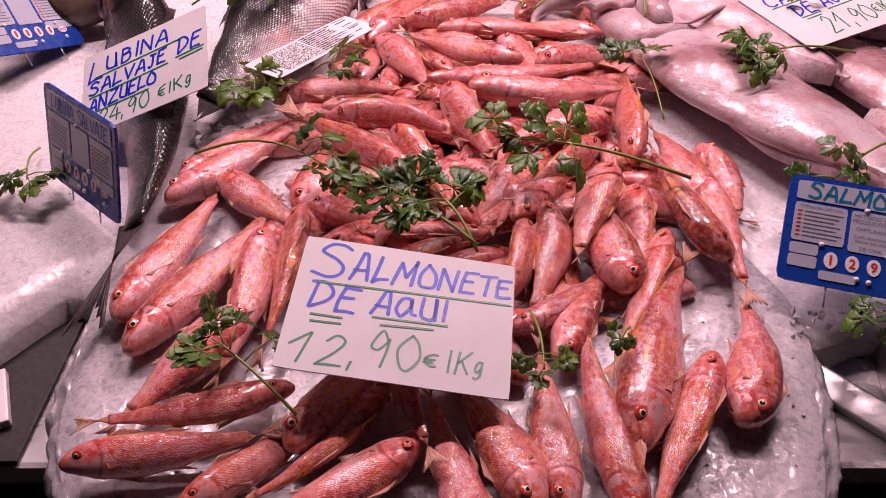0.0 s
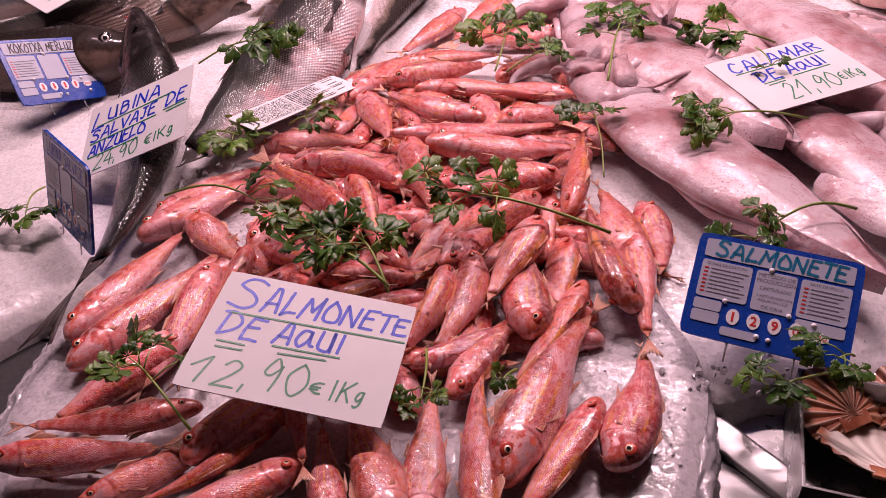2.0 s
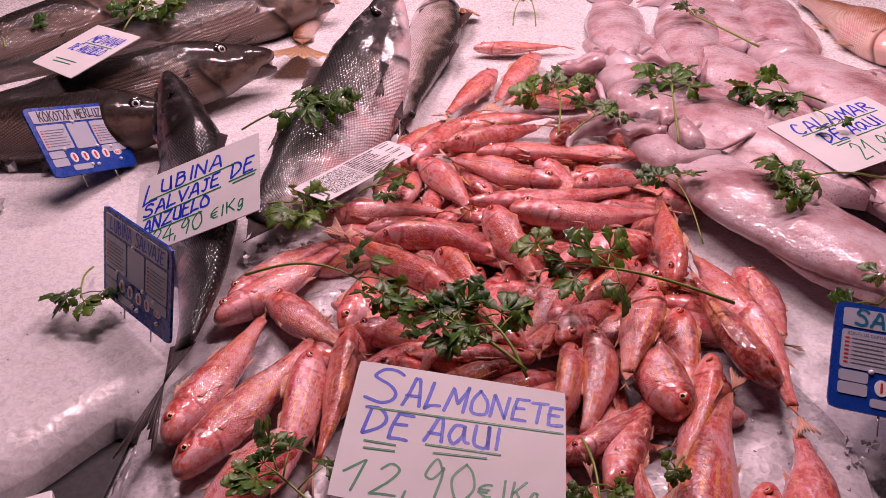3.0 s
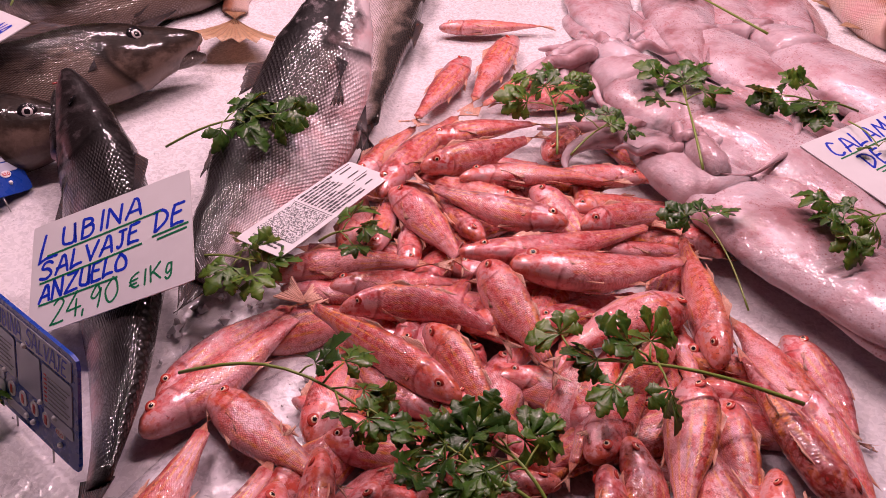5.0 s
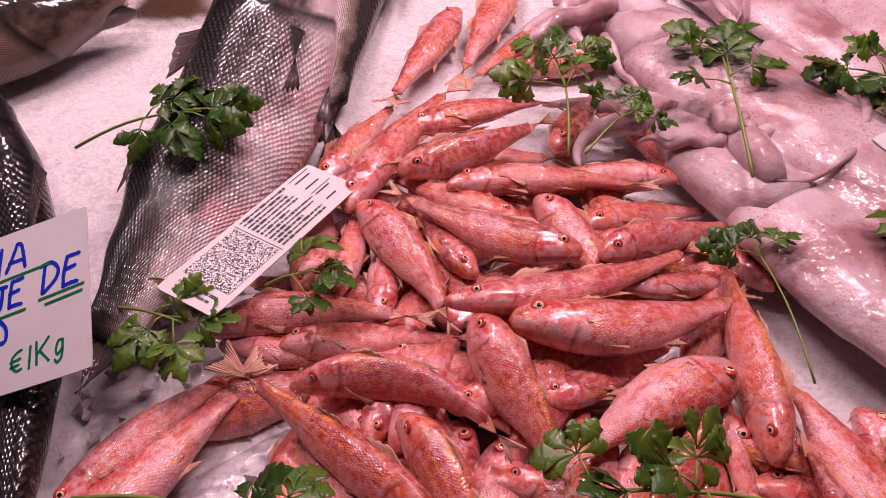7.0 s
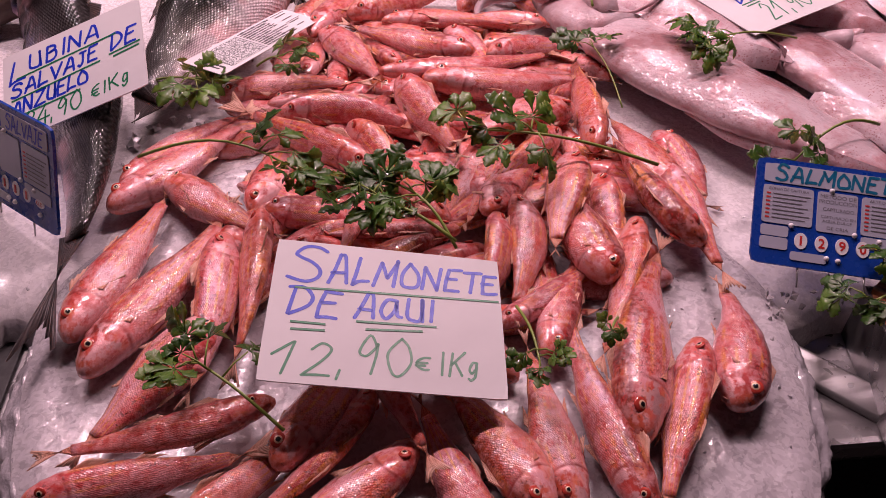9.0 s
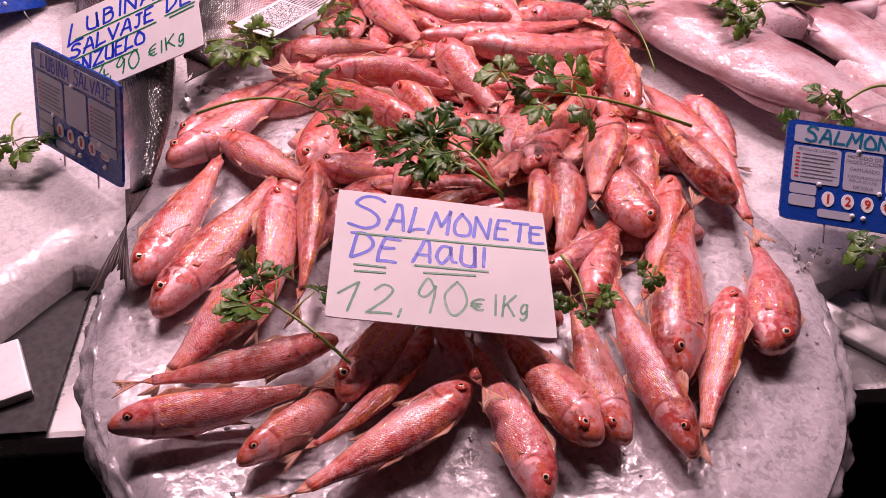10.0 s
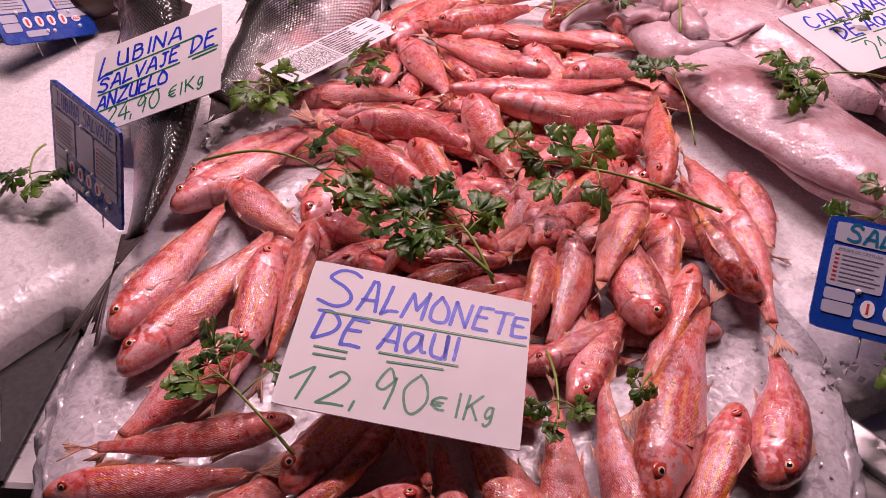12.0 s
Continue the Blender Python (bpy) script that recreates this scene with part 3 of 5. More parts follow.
slab("floor", -4, 4, -3, 6, -0.1, 0.0, FLOOR, "dark wet stone market floor")
slab("ceiling", -4, 4, -3, 6, 3.2, 3.3, WALL, "plain painted market hall ceiling")
slab("wall_south", -4, 4, -3.1, -3.0, 0, 3.2, WALL, "plain painted market hall wall")
slab("wall_north", -4, 4, 6.0, 6.1, 0, 3.2, WALL, "plain painted market hall wall")
slab("wall_west", -4.1, -4, -3, 6, 0, 3.2, WALL, "plain painted market hall wall")
slab("wall_east", 4, 4.1, -3, 6, 0, 3.2, WALL, "plain painted market hall wall")


def counter():
    ob = thing("fish_counter", pose(0, 0, 0), "long stainless steel fish counter under the ice", "counter")
    part("worktop", box(3.6, 2.2, 0.025, 0.006, Matrix.Translation((0, 1.49, 0.845))), STEEL, ob, "wet brushed steel worktop", smooth=False)
    part("front_panel", box(3.5, 0.02, 0.80, 0.003, Matrix.Translation((0, 0.46, 0.42))), BLACK, ob, "black front panel", smooth=False)
    part("side_panel", box(0.02, 2.1, 0.80, 0.003, Matrix.Translation((-1.76, 1.5, 0.42))), BLACK, ob, smooth=False)
    part("side_panel", box(0.02, 2.1, 0.80, 0.003, Matrix.Translation((1.76, 1.5, 0.42))), BLACK, ob, smooth=False)
    part("ledge", box(0.22, 0.030, 0.010, 0.003, pose(0.372, 0.440, 0.864, 12, 0, -48)), STEEL, ob, "bent steel ledge")

    # black strip added on the worktop to darken the gap before the ice
    part("dark_gap_strip", box(1.36, 0.165, 0.004, 0.001, Matrix.Translation((-1.03, 0.476, 0.8605))), BLACK, ob, "black strip added for the dark gap", smooth=False)


counter()
offcut = thing("board_offcut", pose(-0.405, 0.445, 0.869, 4, 0, 24), "small white plastic board offcut on the black strip", "board")
part("board", box(0.055, 0.060, 0.010, 0.002), WHITE_DOT, offcut, smooth=False)


def ice_sheet(name, inside_front, x0, x1, y1, step, label, drop=0.0, amp=0.0022):
    """Crushed ice between a front edge y = inside_front(x) and y1, with a sloping broken front."""
    bm = bmesh.new()
    nx, ny = int((x1 - x0) / step), int((y1 - 0.4) / step)
    grid = []
    for i in range(nx + 1):
        x = x0 + (x1 - x0) * i / nx
        f = inside_front(x)
        row = [bm.verts.new((x, f - 0.006, 0.858))]
        for j in range(ny + 1):
            q = (j / ny) ** 1.5
            y = f + (y1 - f) * q
            mound = 0.085 * math.exp(-((x + 0.150) / 0.040) ** 2 - ((y - 1.19) / 0.075) ** 2)
            z = ice_height(x, y) - drop + mound + lumpy(x, y, amp) - 0.02 * math.exp(-(y - f) / 0.02)
            row.append(bm.verts.new((x + lumpy(y, x, 0.002), y, z)))
        grid.append(row)
    for a, b in zip(grid, grid[1:]):
        for j in range(len(a) - 1):
            bm.faces.new((a[j], a[j + 1], b[j + 1], b[j]))
    ob = new(name, mesh_of(name, bm, ICE))
    return tagged(ob, label, "ice", kind="stuff")


def bed_front(x):
    w = 0.008 * math.sin(x * 31) + 0.006 * math.sin(x * 67 + 1)
    if x < 0:
        return max(0.552 - 0.95 * max(0, -x - 0.36), 0.425) + w
    return 0.510 + w + 0.12 * max(0, x - 0.33)


ice_sheet("crushed_ice_bed", bed_front, -1.6, 1.6, 2.55, 0.0125, "wide bed of crushed ice covering the counter", 0.004)

TRAY_C, TRAY_R = Vector((0.0, 0.490, 0)), 0.322


def round_ice():
    """The rounded heap of ice in front, on a tray lined with plastic film."""
    bm = bmesh.new()
    rings, n = 54, 150
    rows = []
    for i in range(1, rings + 1):
        q = i / rings
        row = []
        for j in range(n):
            a = 2 * math.pi * j / n
            r = TRAY_R * q * (1 + 0.012 * math.sin(5 * a) + 0.008 * math.sin(11 * a + 1))
            x, y = TRAY_C.x + r * math.cos(a), TRAY_C.y + r * math.sin(a)
            z = ice_height(x, y) + lumpy(x, y, 0.0018) - 0.006 * smoothstep(0.95, 1.0, q)
            row.append(bm.verts.new((x, y, z)))
        rows.append(row)
    mid = bm.verts.new((TRAY_C.x, TRAY_C.y, ice_height(TRAY_C.x, TRAY_C.y)))
    for j in range(n):
        bm.faces.new((mid, rows[0][j], rows[0][(j + 1) % n]))
    for a, b in zip(rows, rows[1:]):
        for j in range(n):
            bm.faces.new((a[j], b[j], b[(j + 1) % n], a[(j + 1) % n]))
    ob = new("crushed_ice_heap", mesh_of("crushed_ice_heap", bm, ICE_WET))
    tagged(ob, "rounded heap of wet crushed ice under the red mullets", "ice", kind="stuff")


round_ice()


def tray():
    ob = thing("display_tray", pose(TRAY_C.x, TRAY_C.y, 0), "round display tray lined with crumpled clear plastic film", "tray")
    n = 420
    bm = bmesh.new()
    rows = []
    for i in range(13):
        q = i / 12
        row = []
        for j in range(n):
            a = 2 * math.pi * j / n
            cr = noise.noise(Vector((math.cos(a) * 5, math.sin(a) * 5, q * 1.6))) * 0.005 + noise.noise(Vector((math.cos(a) * 19, math.sin(a) * 19, q * 3.5))) * 0.006 + noise.noise(Vector((math.cos(a) * 47, math.sin(a) * 47, q * 6))) * 0.004
            r = TRAY_R * 0.972 + 0.022 * q + cr * (0.1 + 0.7 * q)
            x, y = r * math.cos(a), r * math.sin(a)
            z = ice_height(TRAY_C.x + x, TRAY_C.y + y) - 0.006 - 0.004 * q - 0.018 * q ** 4 + cr * 0.55
            row.append(bm.verts.new((x, y, z)))
        rows.append(row)
    for a, b in zip(rows, rows[1:]):
        for j in range(n):
            bm.faces.new((a[j], b[j], b[(j + 1) % n], a[(j + 1) % n]))
    part("plastic_liner", bm, LINER, ob, "crumpled shiny plastic film")
    bm = bmesh.new()
    bmesh.ops.create_cone(bm, cap_ends=True, segments=96, radius1=TRAY_R * 0.90, radius2=TRAY_R * 0.97, depth=0.024)
    bm.transform(Matrix.Translation((0, 0, 0.870)))
    part("tray_base", bm, BLACK, ob, "black tray underside")


tray()


def ice_chips():
    """Loose lumps of ice on the beds."""
    rng = random.Random(5)
    bm = bmesh.new()
    spots = []
    for _ in range(160):
        a, r = rng.uniform(0, 6.283), TRAY_R * math.sqrt(rng.uniform(0.1, 0.9))
        spots.append((TRAY_C.x + r * math.cos(a), TRAY_C.y + r * math.sin(a), rng.uniform(0.0012, 0.003)))
    for _ in range(140):
        spots.append((rng.uniform(-0.9, 0.8), rng.uniform(0.56, 1.7), rng.uniform(0.001, 0.0025)))
    for _ in range(45):
        spots.append((rng.gauss(-0.235, 0.035), rng.gauss(0.775, 0.05), rng.uniform(0.003, 0.009)))
    for _ in range(26):
        spots.append((rng.gauss(0.355, 0.03), rng.gauss(0.515, 0.012), rng.uniform(0.003, 0.006)))
    for _ in range(70):
        spots.append((rng.gauss(-0.70, 0.03), rng.gauss(0.90, 0.05), rng.uniform(0.005, 0.014)))
    for x, y, r in spots:
        z = ice_height(x, y) + r * 0.25
        m = Matrix.LocRotScale((x, y, z), Euler((rng.uniform(0, 6), rng.uniform(0, 6), rng.uniform(0, 6))), (r, r * rng.uniform(0.6, 1.3), r * rng.uniform(0.4, 0.8)))
        vs = [bm.verts.new(m @ (Vector(c) * rng.uniform(0.7, 1.15))) for c in ((1, 0, 0), (-1, 0, 0), (0, 1, 0), (0, -1, 0), (0, 0, 1), (0, 0, -1))]
        for a, b, c in ((0, 2, 4), (2, 1, 4), (1, 3, 4), (3, 0, 4), (2, 0, 5), (1, 2, 5), (3, 1, 5), (0, 3, 5)):
            bm.faces.new((vs[a], vs[b], vs[c]))
    bmesh.ops.recalc_face_normals(bm, faces=bm.faces)
    me = bpy.data.meshes.new("ice_chips")
    bm.to_mesh(me)
    bm.free()
    me.materials.append(ICE_CHIP)
    tagged(new("ice_chips", me), "loose wet chips and lumps of crushed ice", "ice", kind="stuff")


ice_chips()


def hanging_lamp(x, y, z, length, power, turn=0):
    """A tube lamp over the counter, with its light."""
    ob = thing("hanging_lamp", pose(x, y, z, 0, 0, turn), "long white tube lamp hanging over the fish counter", "lamp", "lamps over the counter")
    part("housing", box(length, 0.14, 0.05, 0.01, Matrix.Translation((0, 0, 0.06))), WALL, ob, smooth=False)
    for dy in (-0.04, 0.04):
        part("tube", tube([(-length / 2 + 0.03, dy, 0.022), (length / 2 - 0.03, dy, 0.022)], 0.012, 10), LAMP_GLASS, ob, "glowing tube")
    for dx in (-0.4, 0.4):
        part("cord", tube([(dx * length, 0, 0.08), (dx * length, 0, 3.2 - z)], 0.003, 6), BLACK, ob)
    d = bpy.data.lights.new("tube_light", "AREA")
    d.shape, d.size, d.size_y, d.energy, d.color = "RECTANGLE", length * 0.8, 0.05, power, (1.0, 0.66, 0.735)
    li = new("tube_light", d)
    li.matrix_basis = Matrix.Translation((x, y, z + 0.004)) @ Matrix.Rotation(radians(turn), 4, "Z")


# ---------------- lamps over the counter ----------------
for lamp_x, lamp_y, lamp_power in ((-0.55, 1.20, 14.0), (0.45, 1.20, 14.0), (-0.40, 1.95, 13.0), (0.60, 1.95, 13.0)):
    hanging_lamp(lamp_x, lamp_y, 2.35, 0.7, lamp_power)


# ---------------- red mullets ----------------
mullet(0.187, 0.464, 0.932, -112, 0.230, 0.050, -0.008, 'R', 22, -3)
mullet(0.247, 0.455, 0.926, -103, 0.147, 0.045, 0.011, 'L', 0, -3)
mullet(0.182, 0.374, 0.921, 63, 0.184, 0.035, 0.000, 'R', 30, 3)
mullet(0.129, 0.399, 0.925, -86, 0.208, 0.033, -0.007, 'L', 35, -4)
mullet(0.084, 0.387, 0.924, -85, 0.155, 0.035, -0.002, 'R', 0, -5)
mullet(0.037, 0.374, 0.928, -66, 0.150, 0.041, 0.001, 'R', 5, -1)
mullet(0.004, 0.343, 0.921, -78, 0.158, 0.035, 0.004, 'L', 10, -4)
mullet(-0.029, 0.408, 0.940, 109, 0.145, 0.026, 0.001, 'R', 40, 4)
mullet(-0.089, 0.327, 0.919, 33, 0.175, 0.037, -0.006, 'R', 8, 3)
mullet(-0.200, 0.362, 0.924, -170, 0.162, 0.031, 0.002, 'R', 40, -1)
mullet(-0.199, 0.399, 0.928, 11, 0.168, 0.027, -0.006, 'L', 15, 1)
mullet(-0.073, 0.422, 0.926, -124, 0.150, 0.041, -0.001, 'R', 0, -1)
mullet(-0.129, 0.362, 0.916, -141, 0.150, 0.027, -0.000, 'R', 30, 0)
mullet(-0.101, 0.372, 0.922, 44, 0.165, 0.027, -0.017, 'R', 30, 4)
mullet(-0.214, 0.444, 0.924, 56, 0.155, 0.046, -0.002, 'R', 0, 3)
mullet(-0.176, 0.512, 0.932, 85, 0.185, 0.037, -0.006, 'L', 25, 4)
mullet(-0.146, 0.533, 0.939, 86, 0.194, 0.034, -0.006, 'R', 55, 4)
mullet(-0.215, 0.554, 0.930, -117, 0.218, 0.043, 0.003, 'R', 5, -4)
mullet(-0.255, 0.592, 0.930, -106, 0.205, 0.041, 0.002, 'R', 5, -3)
mullet(-0.176, 0.646, 0.936, 139, 0.158, 0.039, 0.003, 'R', 5, -1)
mullet(-0.217, 0.734, 0.935, -132, 0.198, 0.045, 0.001, 'R', -5, -4)
mullet(0.242, 0.651, 0.945, -77, 0.187, 0.048, -0.006, 'R', 45, -4)
mullet(0.270, 0.601, 0.936, 91, 0.182, 0.034, -0.000, 'L', -10, 3)
mullet(0.142, 0.610, 0.954, 72, 0.152, 0.043, -0.000, 'R', 20, 3)
mullet(0.157, 0.587, 0.943, -84, 0.141, 0.046, -0.001, 'L', 10, -5)
mullet(0.187, 0.609, 0.924, 81, 0.151, 0.038, -0.003, 'R', 30, 6)
mullet(0.252, 0.672, 0.919, 158, 0.151, 0.034, -0.013, 'R', 0, 9)
mullet(0.172, 0.516, 0.930, 65, 0.205, 0.032, -0.005, 'R', 40, 2)
mullet(0.086, 0.553, 0.941, 78, 0.161, 0.035, -0.012, 'L', 20, 5)
mullet(0.060, 0.541, 0.941, 73, 0.136, 0.032, -0.008, 'L', 50, 5)
mullet(0.118, 0.517, 0.931, -145, 0.150, 0.023, 0.001, 'R', 20, 2)
mullet(0.125, 0.513, 0.927, -115, 0.150, 0.033, -0.000, 'L', 0, -0)
mullet(0.111, 0.674, 0.941, -125, 0.150, 0.038, -0.001, 'L', 0, 2)
mullet(-0.022, 0.674, 0.959, 114, 0.154, 0.036, -0.005, 'R', 60, 4)
mullet(-0.050, 0.619, 0.942, 68, 0.151, 0.029, -0.001, 'R', 30, 10)
mullet(-0.007, 0.668, 0.943, -57, 0.150, 0.034, 0.000, 'R', 40, -2)
mullet(-0.030, 0.606, 0.931, -5, 0.150, 0.030, 0.002, 'R', 30, 3)
mullet(-0.067, 0.636, 0.932, 170, 0.149, 0.034, 0.004, 'R', 20, -2)
mullet(0.057, 0.668, 0.937, 63, 0.151, 0.035, -0.001, 'L', 20, 6)
mullet(-0.137, 0.548, 0.917, 55, 0.151, 0.032, 0.003, 'R', 20, 9)
mullet(-0.215, 0.747, 0.940, -137, 0.168, 0.035, -0.013, 'R', 5, -5)
mullet(-0.103, 0.729, 0.960, -44, 0.205, 0.034, 0.002, 'L', 55, 2)
mullet(-0.085, 0.717, 0.942, -52, 0.149, 0.031, -0.013, 'L', 10, 1)
mullet(-0.104, 0.657, 0.926, 147, 0.150, 0.024, -0.003, 'R', 0, -0)
mullet(-0.054, 0.743, 0.964, 156, 0.165, 0.034, -0.030, 'R', 60, -4)
mullet(-0.118, 0.819, 0.938, 167, 0.149, 0.030, -0.001, 'R', 0, -4)
mullet(-0.069, 0.821, 0.948, 178, 0.149, 0.033, -0.003, 'R', 0, -4)
mullet(-0.115, 0.833, 0.955, 177, 0.172, 0.032, -0.016, 'R', 35, -7)
mullet(0.029, 0.753, 0.964, 110, 0.151, 0.041, -0.001, 'R', 45, 6)
mullet(0.131, 0.836, 0.967, -167, 0.212, 0.046, 0.019, 'R', 0, 6)
mullet(0.099, 0.875, 0.968, -161, 0.249, 0.031, 0.016, 'R', 12, 4)
mullet(0.119, 0.737, 0.964, 32, 0.165, 0.047, 0.008, 'R', 0, -4)
mullet(0.211, 0.810, 0.952, -96, 0.211, 0.038, 0.001, 'L', 55, -2)
mullet(0.250, 0.718, 0.937, -76, 0.148, 0.045, 0.003, 'L', 5, -3)
mullet(0.286, 0.689, 0.932, 93, 0.136, 0.038, -0.011, 'R', 5, 2)
mullet(0.117, 0.686, 0.949, 47, 0.150, 0.032, 0.000, 'L', 55, 2)
mullet(0.181, 0.707, 0.935, 92, 0.151, 0.019, 0.002, 'R', 0, 6)
mullet(0.085, 1.440, 0.962, -175, 0.183, 0.031, 0.001, 'R', 0, -0)
mullet(0.063, 1.277, 0.960, 68, 0.248, 0.041, 0.004, 'L', 10, 1)
mullet(-0.015, 1.219, 0.957, 66, 0.225, 0.038, 0.001, 'L', 10, 1)
mullet(0.090, 1.229, 0.958, 47, 0.201, 0.028, 0.005, 'L', 10, 0)
mullet(0.122, 1.212, 0.953, 12, 0.150, 0.041, -0.001, 'L', 30, 2)
mullet(-0.038, 1.053, 0.967, -119, 0.235, 0.036, -0.008, 'R', 15, -0)
mullet(0.041, 1.095, 0.964, -161, 0.167, 0.033, -0.009, 'R', 10, 1)
mullet(0.026, 1.037, 0.971, -150, 0.174, 0.036, 0.004, 'R', 50, 1)
mullet(0.090, 0.979, 0.965, -178, 0.196, 0.033, -0.015, 'R', 0, 4)
mullet(0.135, 1.002, 0.958, -2, 0.150, 0.028, 0.002, 'L', 30, -2)
mullet(0.019, 0.929, 0.973, -29, 0.177, 0.036, -0.011, 'L', 20, 0)
mullet(0.101, 0.903, 0.954, 112, 0.150, 0.037, -0.005, 'R', 30, 5)
mullet(0.184, 0.916, 0.960, -160, 0.154, 0.032, -0.004, 'R', 45, 5)
mullet(-0.048, 0.886, 0.967, 115, 0.167, 0.038, -0.008, 'R', 30, -2)
mullet(-0.121, 0.941, 0.949, -94, 0.150, 0.034, 0.003, 'R', 10, 2)
mullet(-0.092, 0.936, 0.953, -97, 0.150, 0.024, 0.005, 'R', 20, 2)
mullet(-0.019, 0.945, 0.954, -68, 0.151, 0.031, 0.001, 'R', 20, 5)
mullet(-0.060, 0.914, 0.949, -96, 0.150, 0.026, 0.000, 'L', 10, 2)
mullet(0.199, 0.876, 0.942, -172, 0.151, 0.025, -0.003, 'R', 0, 10)
mullet(0.206, 0.921, 0.944, -41, 0.150, 0.028, 0.003, 'L', 20, -2)
mullet(0.178, 1.058, 0.954, -55, 0.137, 0.030, 0.022, 'L', 40, -3)
mullet(0.139, 1.115, 0.948, -119, 0.150, 0.037, 0.000, 'L', 20, 5)
mullet(-0.081, 1.078, 0.950, -119, 0.162, 0.031, -0.002, 'R', 20, -1)
mullet(-0.008, 0.978, 0.960, -35, 0.150, 0.027, -0.001, 'L', 20, 5)
mullet(0.184, 0.966, 0.940, -164, 0.151, 0.027, -0.003, 'R', 30, 8)
mullet(-0.050, 0.805, 0.945, -111, 0.149, 0.030, -0.001, 'L', 10, -3)
mullet(-0.026, 0.795, 0.947, -116, 0.149, 0.032, -0.001, 'L', 0, -3)
mullet(0.049, 0.788, 0.949, -156, 0.150, 0.029, 0.005, 'R', 20, 1)
mullet(0.078, 0.662, 0.942, 65, 0.150, 0.028, 0.000, 'R', 30, 5)
mullet(-0.021, 0.810, 0.944, 167, 0.149, 0.027, 0.004, 'R', 10, -3)
mullet(0.111, 0.795, 0.940, -152, 0.151, 0.030, -0.000, 'R', 10, 7)
mullet(0.183, 0.902, 0.929, -172, 0.151, 0.028, 0.012, 'R', 10, 10)
mullet(-0.008, 0.771, 0.943, 138, 0.150, 0.027, -0.001, 'R', 10, 1)
mullet(0.070, 0.657, 0.934, 95, 0.151, 0.026, -0.004, 'R', 10, 9)
mullet(0.078, 0.687, 0.936, 166, 0.151, 0.027, -0.007, 'R', 10, 5)


def lower_layer():
    """The mullets underneath, of which little shows between the upper ones."""
    rng = random.Random(21)
    for k in range(54):
        a, r = k * 2.39996, math.sqrt((k + 0.5) / 54)
        x, y = 0.03 + 0.185 * r * math.cos(a), 0.76 + 0.30 * r * math.sin(a)
        z = ice_height(x, y) + 0.006 + 0.018 * (1 - r)
        mullet(x, y, z, rng.uniform(0, 360), rng.uniform(0.15, 0.19), rng.uniform(0.036, 0.044), rng.uniform(-0.008, 0.008), rng.choice("LR"), rng.uniform(0, 40))


lower_layer()


# ---------------- the larger fish ----------------
def big_fish(name, x, y, z, heading, length, deep, bend, side, roll, pitch, shapes, skins, eye, label, wide=0.62, jaw=0.0, **more):
    rng = random.Random(round(x * 991 + y * 5077))
    m3, left = fish_frame(heading, pitch, side, roll)
    ob = fish(name, m3, Vector((x, y, z)), left, length, deep, deep * wide, bend, shapes, skins, eye, label, "fish", "", 0.0, rng, 22, 44, **more)
    if jaw:  # the dropped lower jaw and the pale inside of the mouth
        lift = more.get("lift", 0.0)
        rise = m3.transposed() @ Vector((0, 0, 1))
        def at(s, low):
            return Vector((length / 2 - s * length, 0, -deep * low)) + rise * lift * max(0.0, (0.45 - s) / 0.45) ** 2
        pts = [at(s, 0.12 + 0.14 * jaw * (0.13 - s) / 0.13 + 0.2 * s) for s in (0.14, 0.11, 0.08, 0.05, 0.025, 0.008)]
        bm = tube(pts, [deep * k for k in (0.16, 0.15, 0.13, 0.11, 0.08, 0.035)], 12)
        part("lower_jaw", bm, skins[0], ob)
        pts = [at(s, 0.03 + 0.10 * jaw * (0.12 - s) / 0.12) for s in (0.12, 0.08, 0.05, 0.03, 0.012)]
        part("mouth_lining", tube(pts, [deep * k for k in (0.10, 0.12, 0.11, 0.08, 0.04)], 12), MOUTH_PINK, ob, "pale pink inside of the mouth")
    return ob


BASS_SHAPES, HAKE_SHAPES = (BASS_TOP, BASS_LOW, MULLET_WIDE), (HAKE_TOP, HAKE_LOW, MULLET_WIDE)
DARK_BASS, SILVER_BASS = (BASS_DARK, BASS_FIN, (EYE_BLACK, EYE_BLACK)), (BASS, BASS_FIN, (EYE_BLACK, EYE_SILVER))
GOLD_BASS = (BASS_GOLD, BASS_FIN, (EYE_BLACK, EYE_SILVER))
HAKE_SKINS, BROWN_SKINS = (HAKE, BASS_FIN, (EYE_BLACK, EYE_SILVER)), (GURNARD, BROWN_FIN, (EYE_RED, EYE_IRIS))
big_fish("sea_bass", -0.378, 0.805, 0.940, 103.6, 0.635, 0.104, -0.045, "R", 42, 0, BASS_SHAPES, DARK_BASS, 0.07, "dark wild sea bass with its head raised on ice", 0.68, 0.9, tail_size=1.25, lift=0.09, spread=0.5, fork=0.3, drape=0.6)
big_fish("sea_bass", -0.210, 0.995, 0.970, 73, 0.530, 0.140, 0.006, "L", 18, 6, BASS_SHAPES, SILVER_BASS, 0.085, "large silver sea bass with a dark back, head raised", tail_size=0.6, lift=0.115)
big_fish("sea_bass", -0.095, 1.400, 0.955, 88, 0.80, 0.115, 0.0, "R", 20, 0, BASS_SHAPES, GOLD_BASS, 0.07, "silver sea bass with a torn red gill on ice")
big_fish("hake", -0.622, 1.125, 0.985, 32, 0.66, 0.115, 0.0, "L", 38, 2, HAKE_SHAPES, HAKE_SKINS, 0.105, "brown hake with an open mouth lying on ice", 0.62, 1.0, eye_at=0.16, eye_up=0.25)
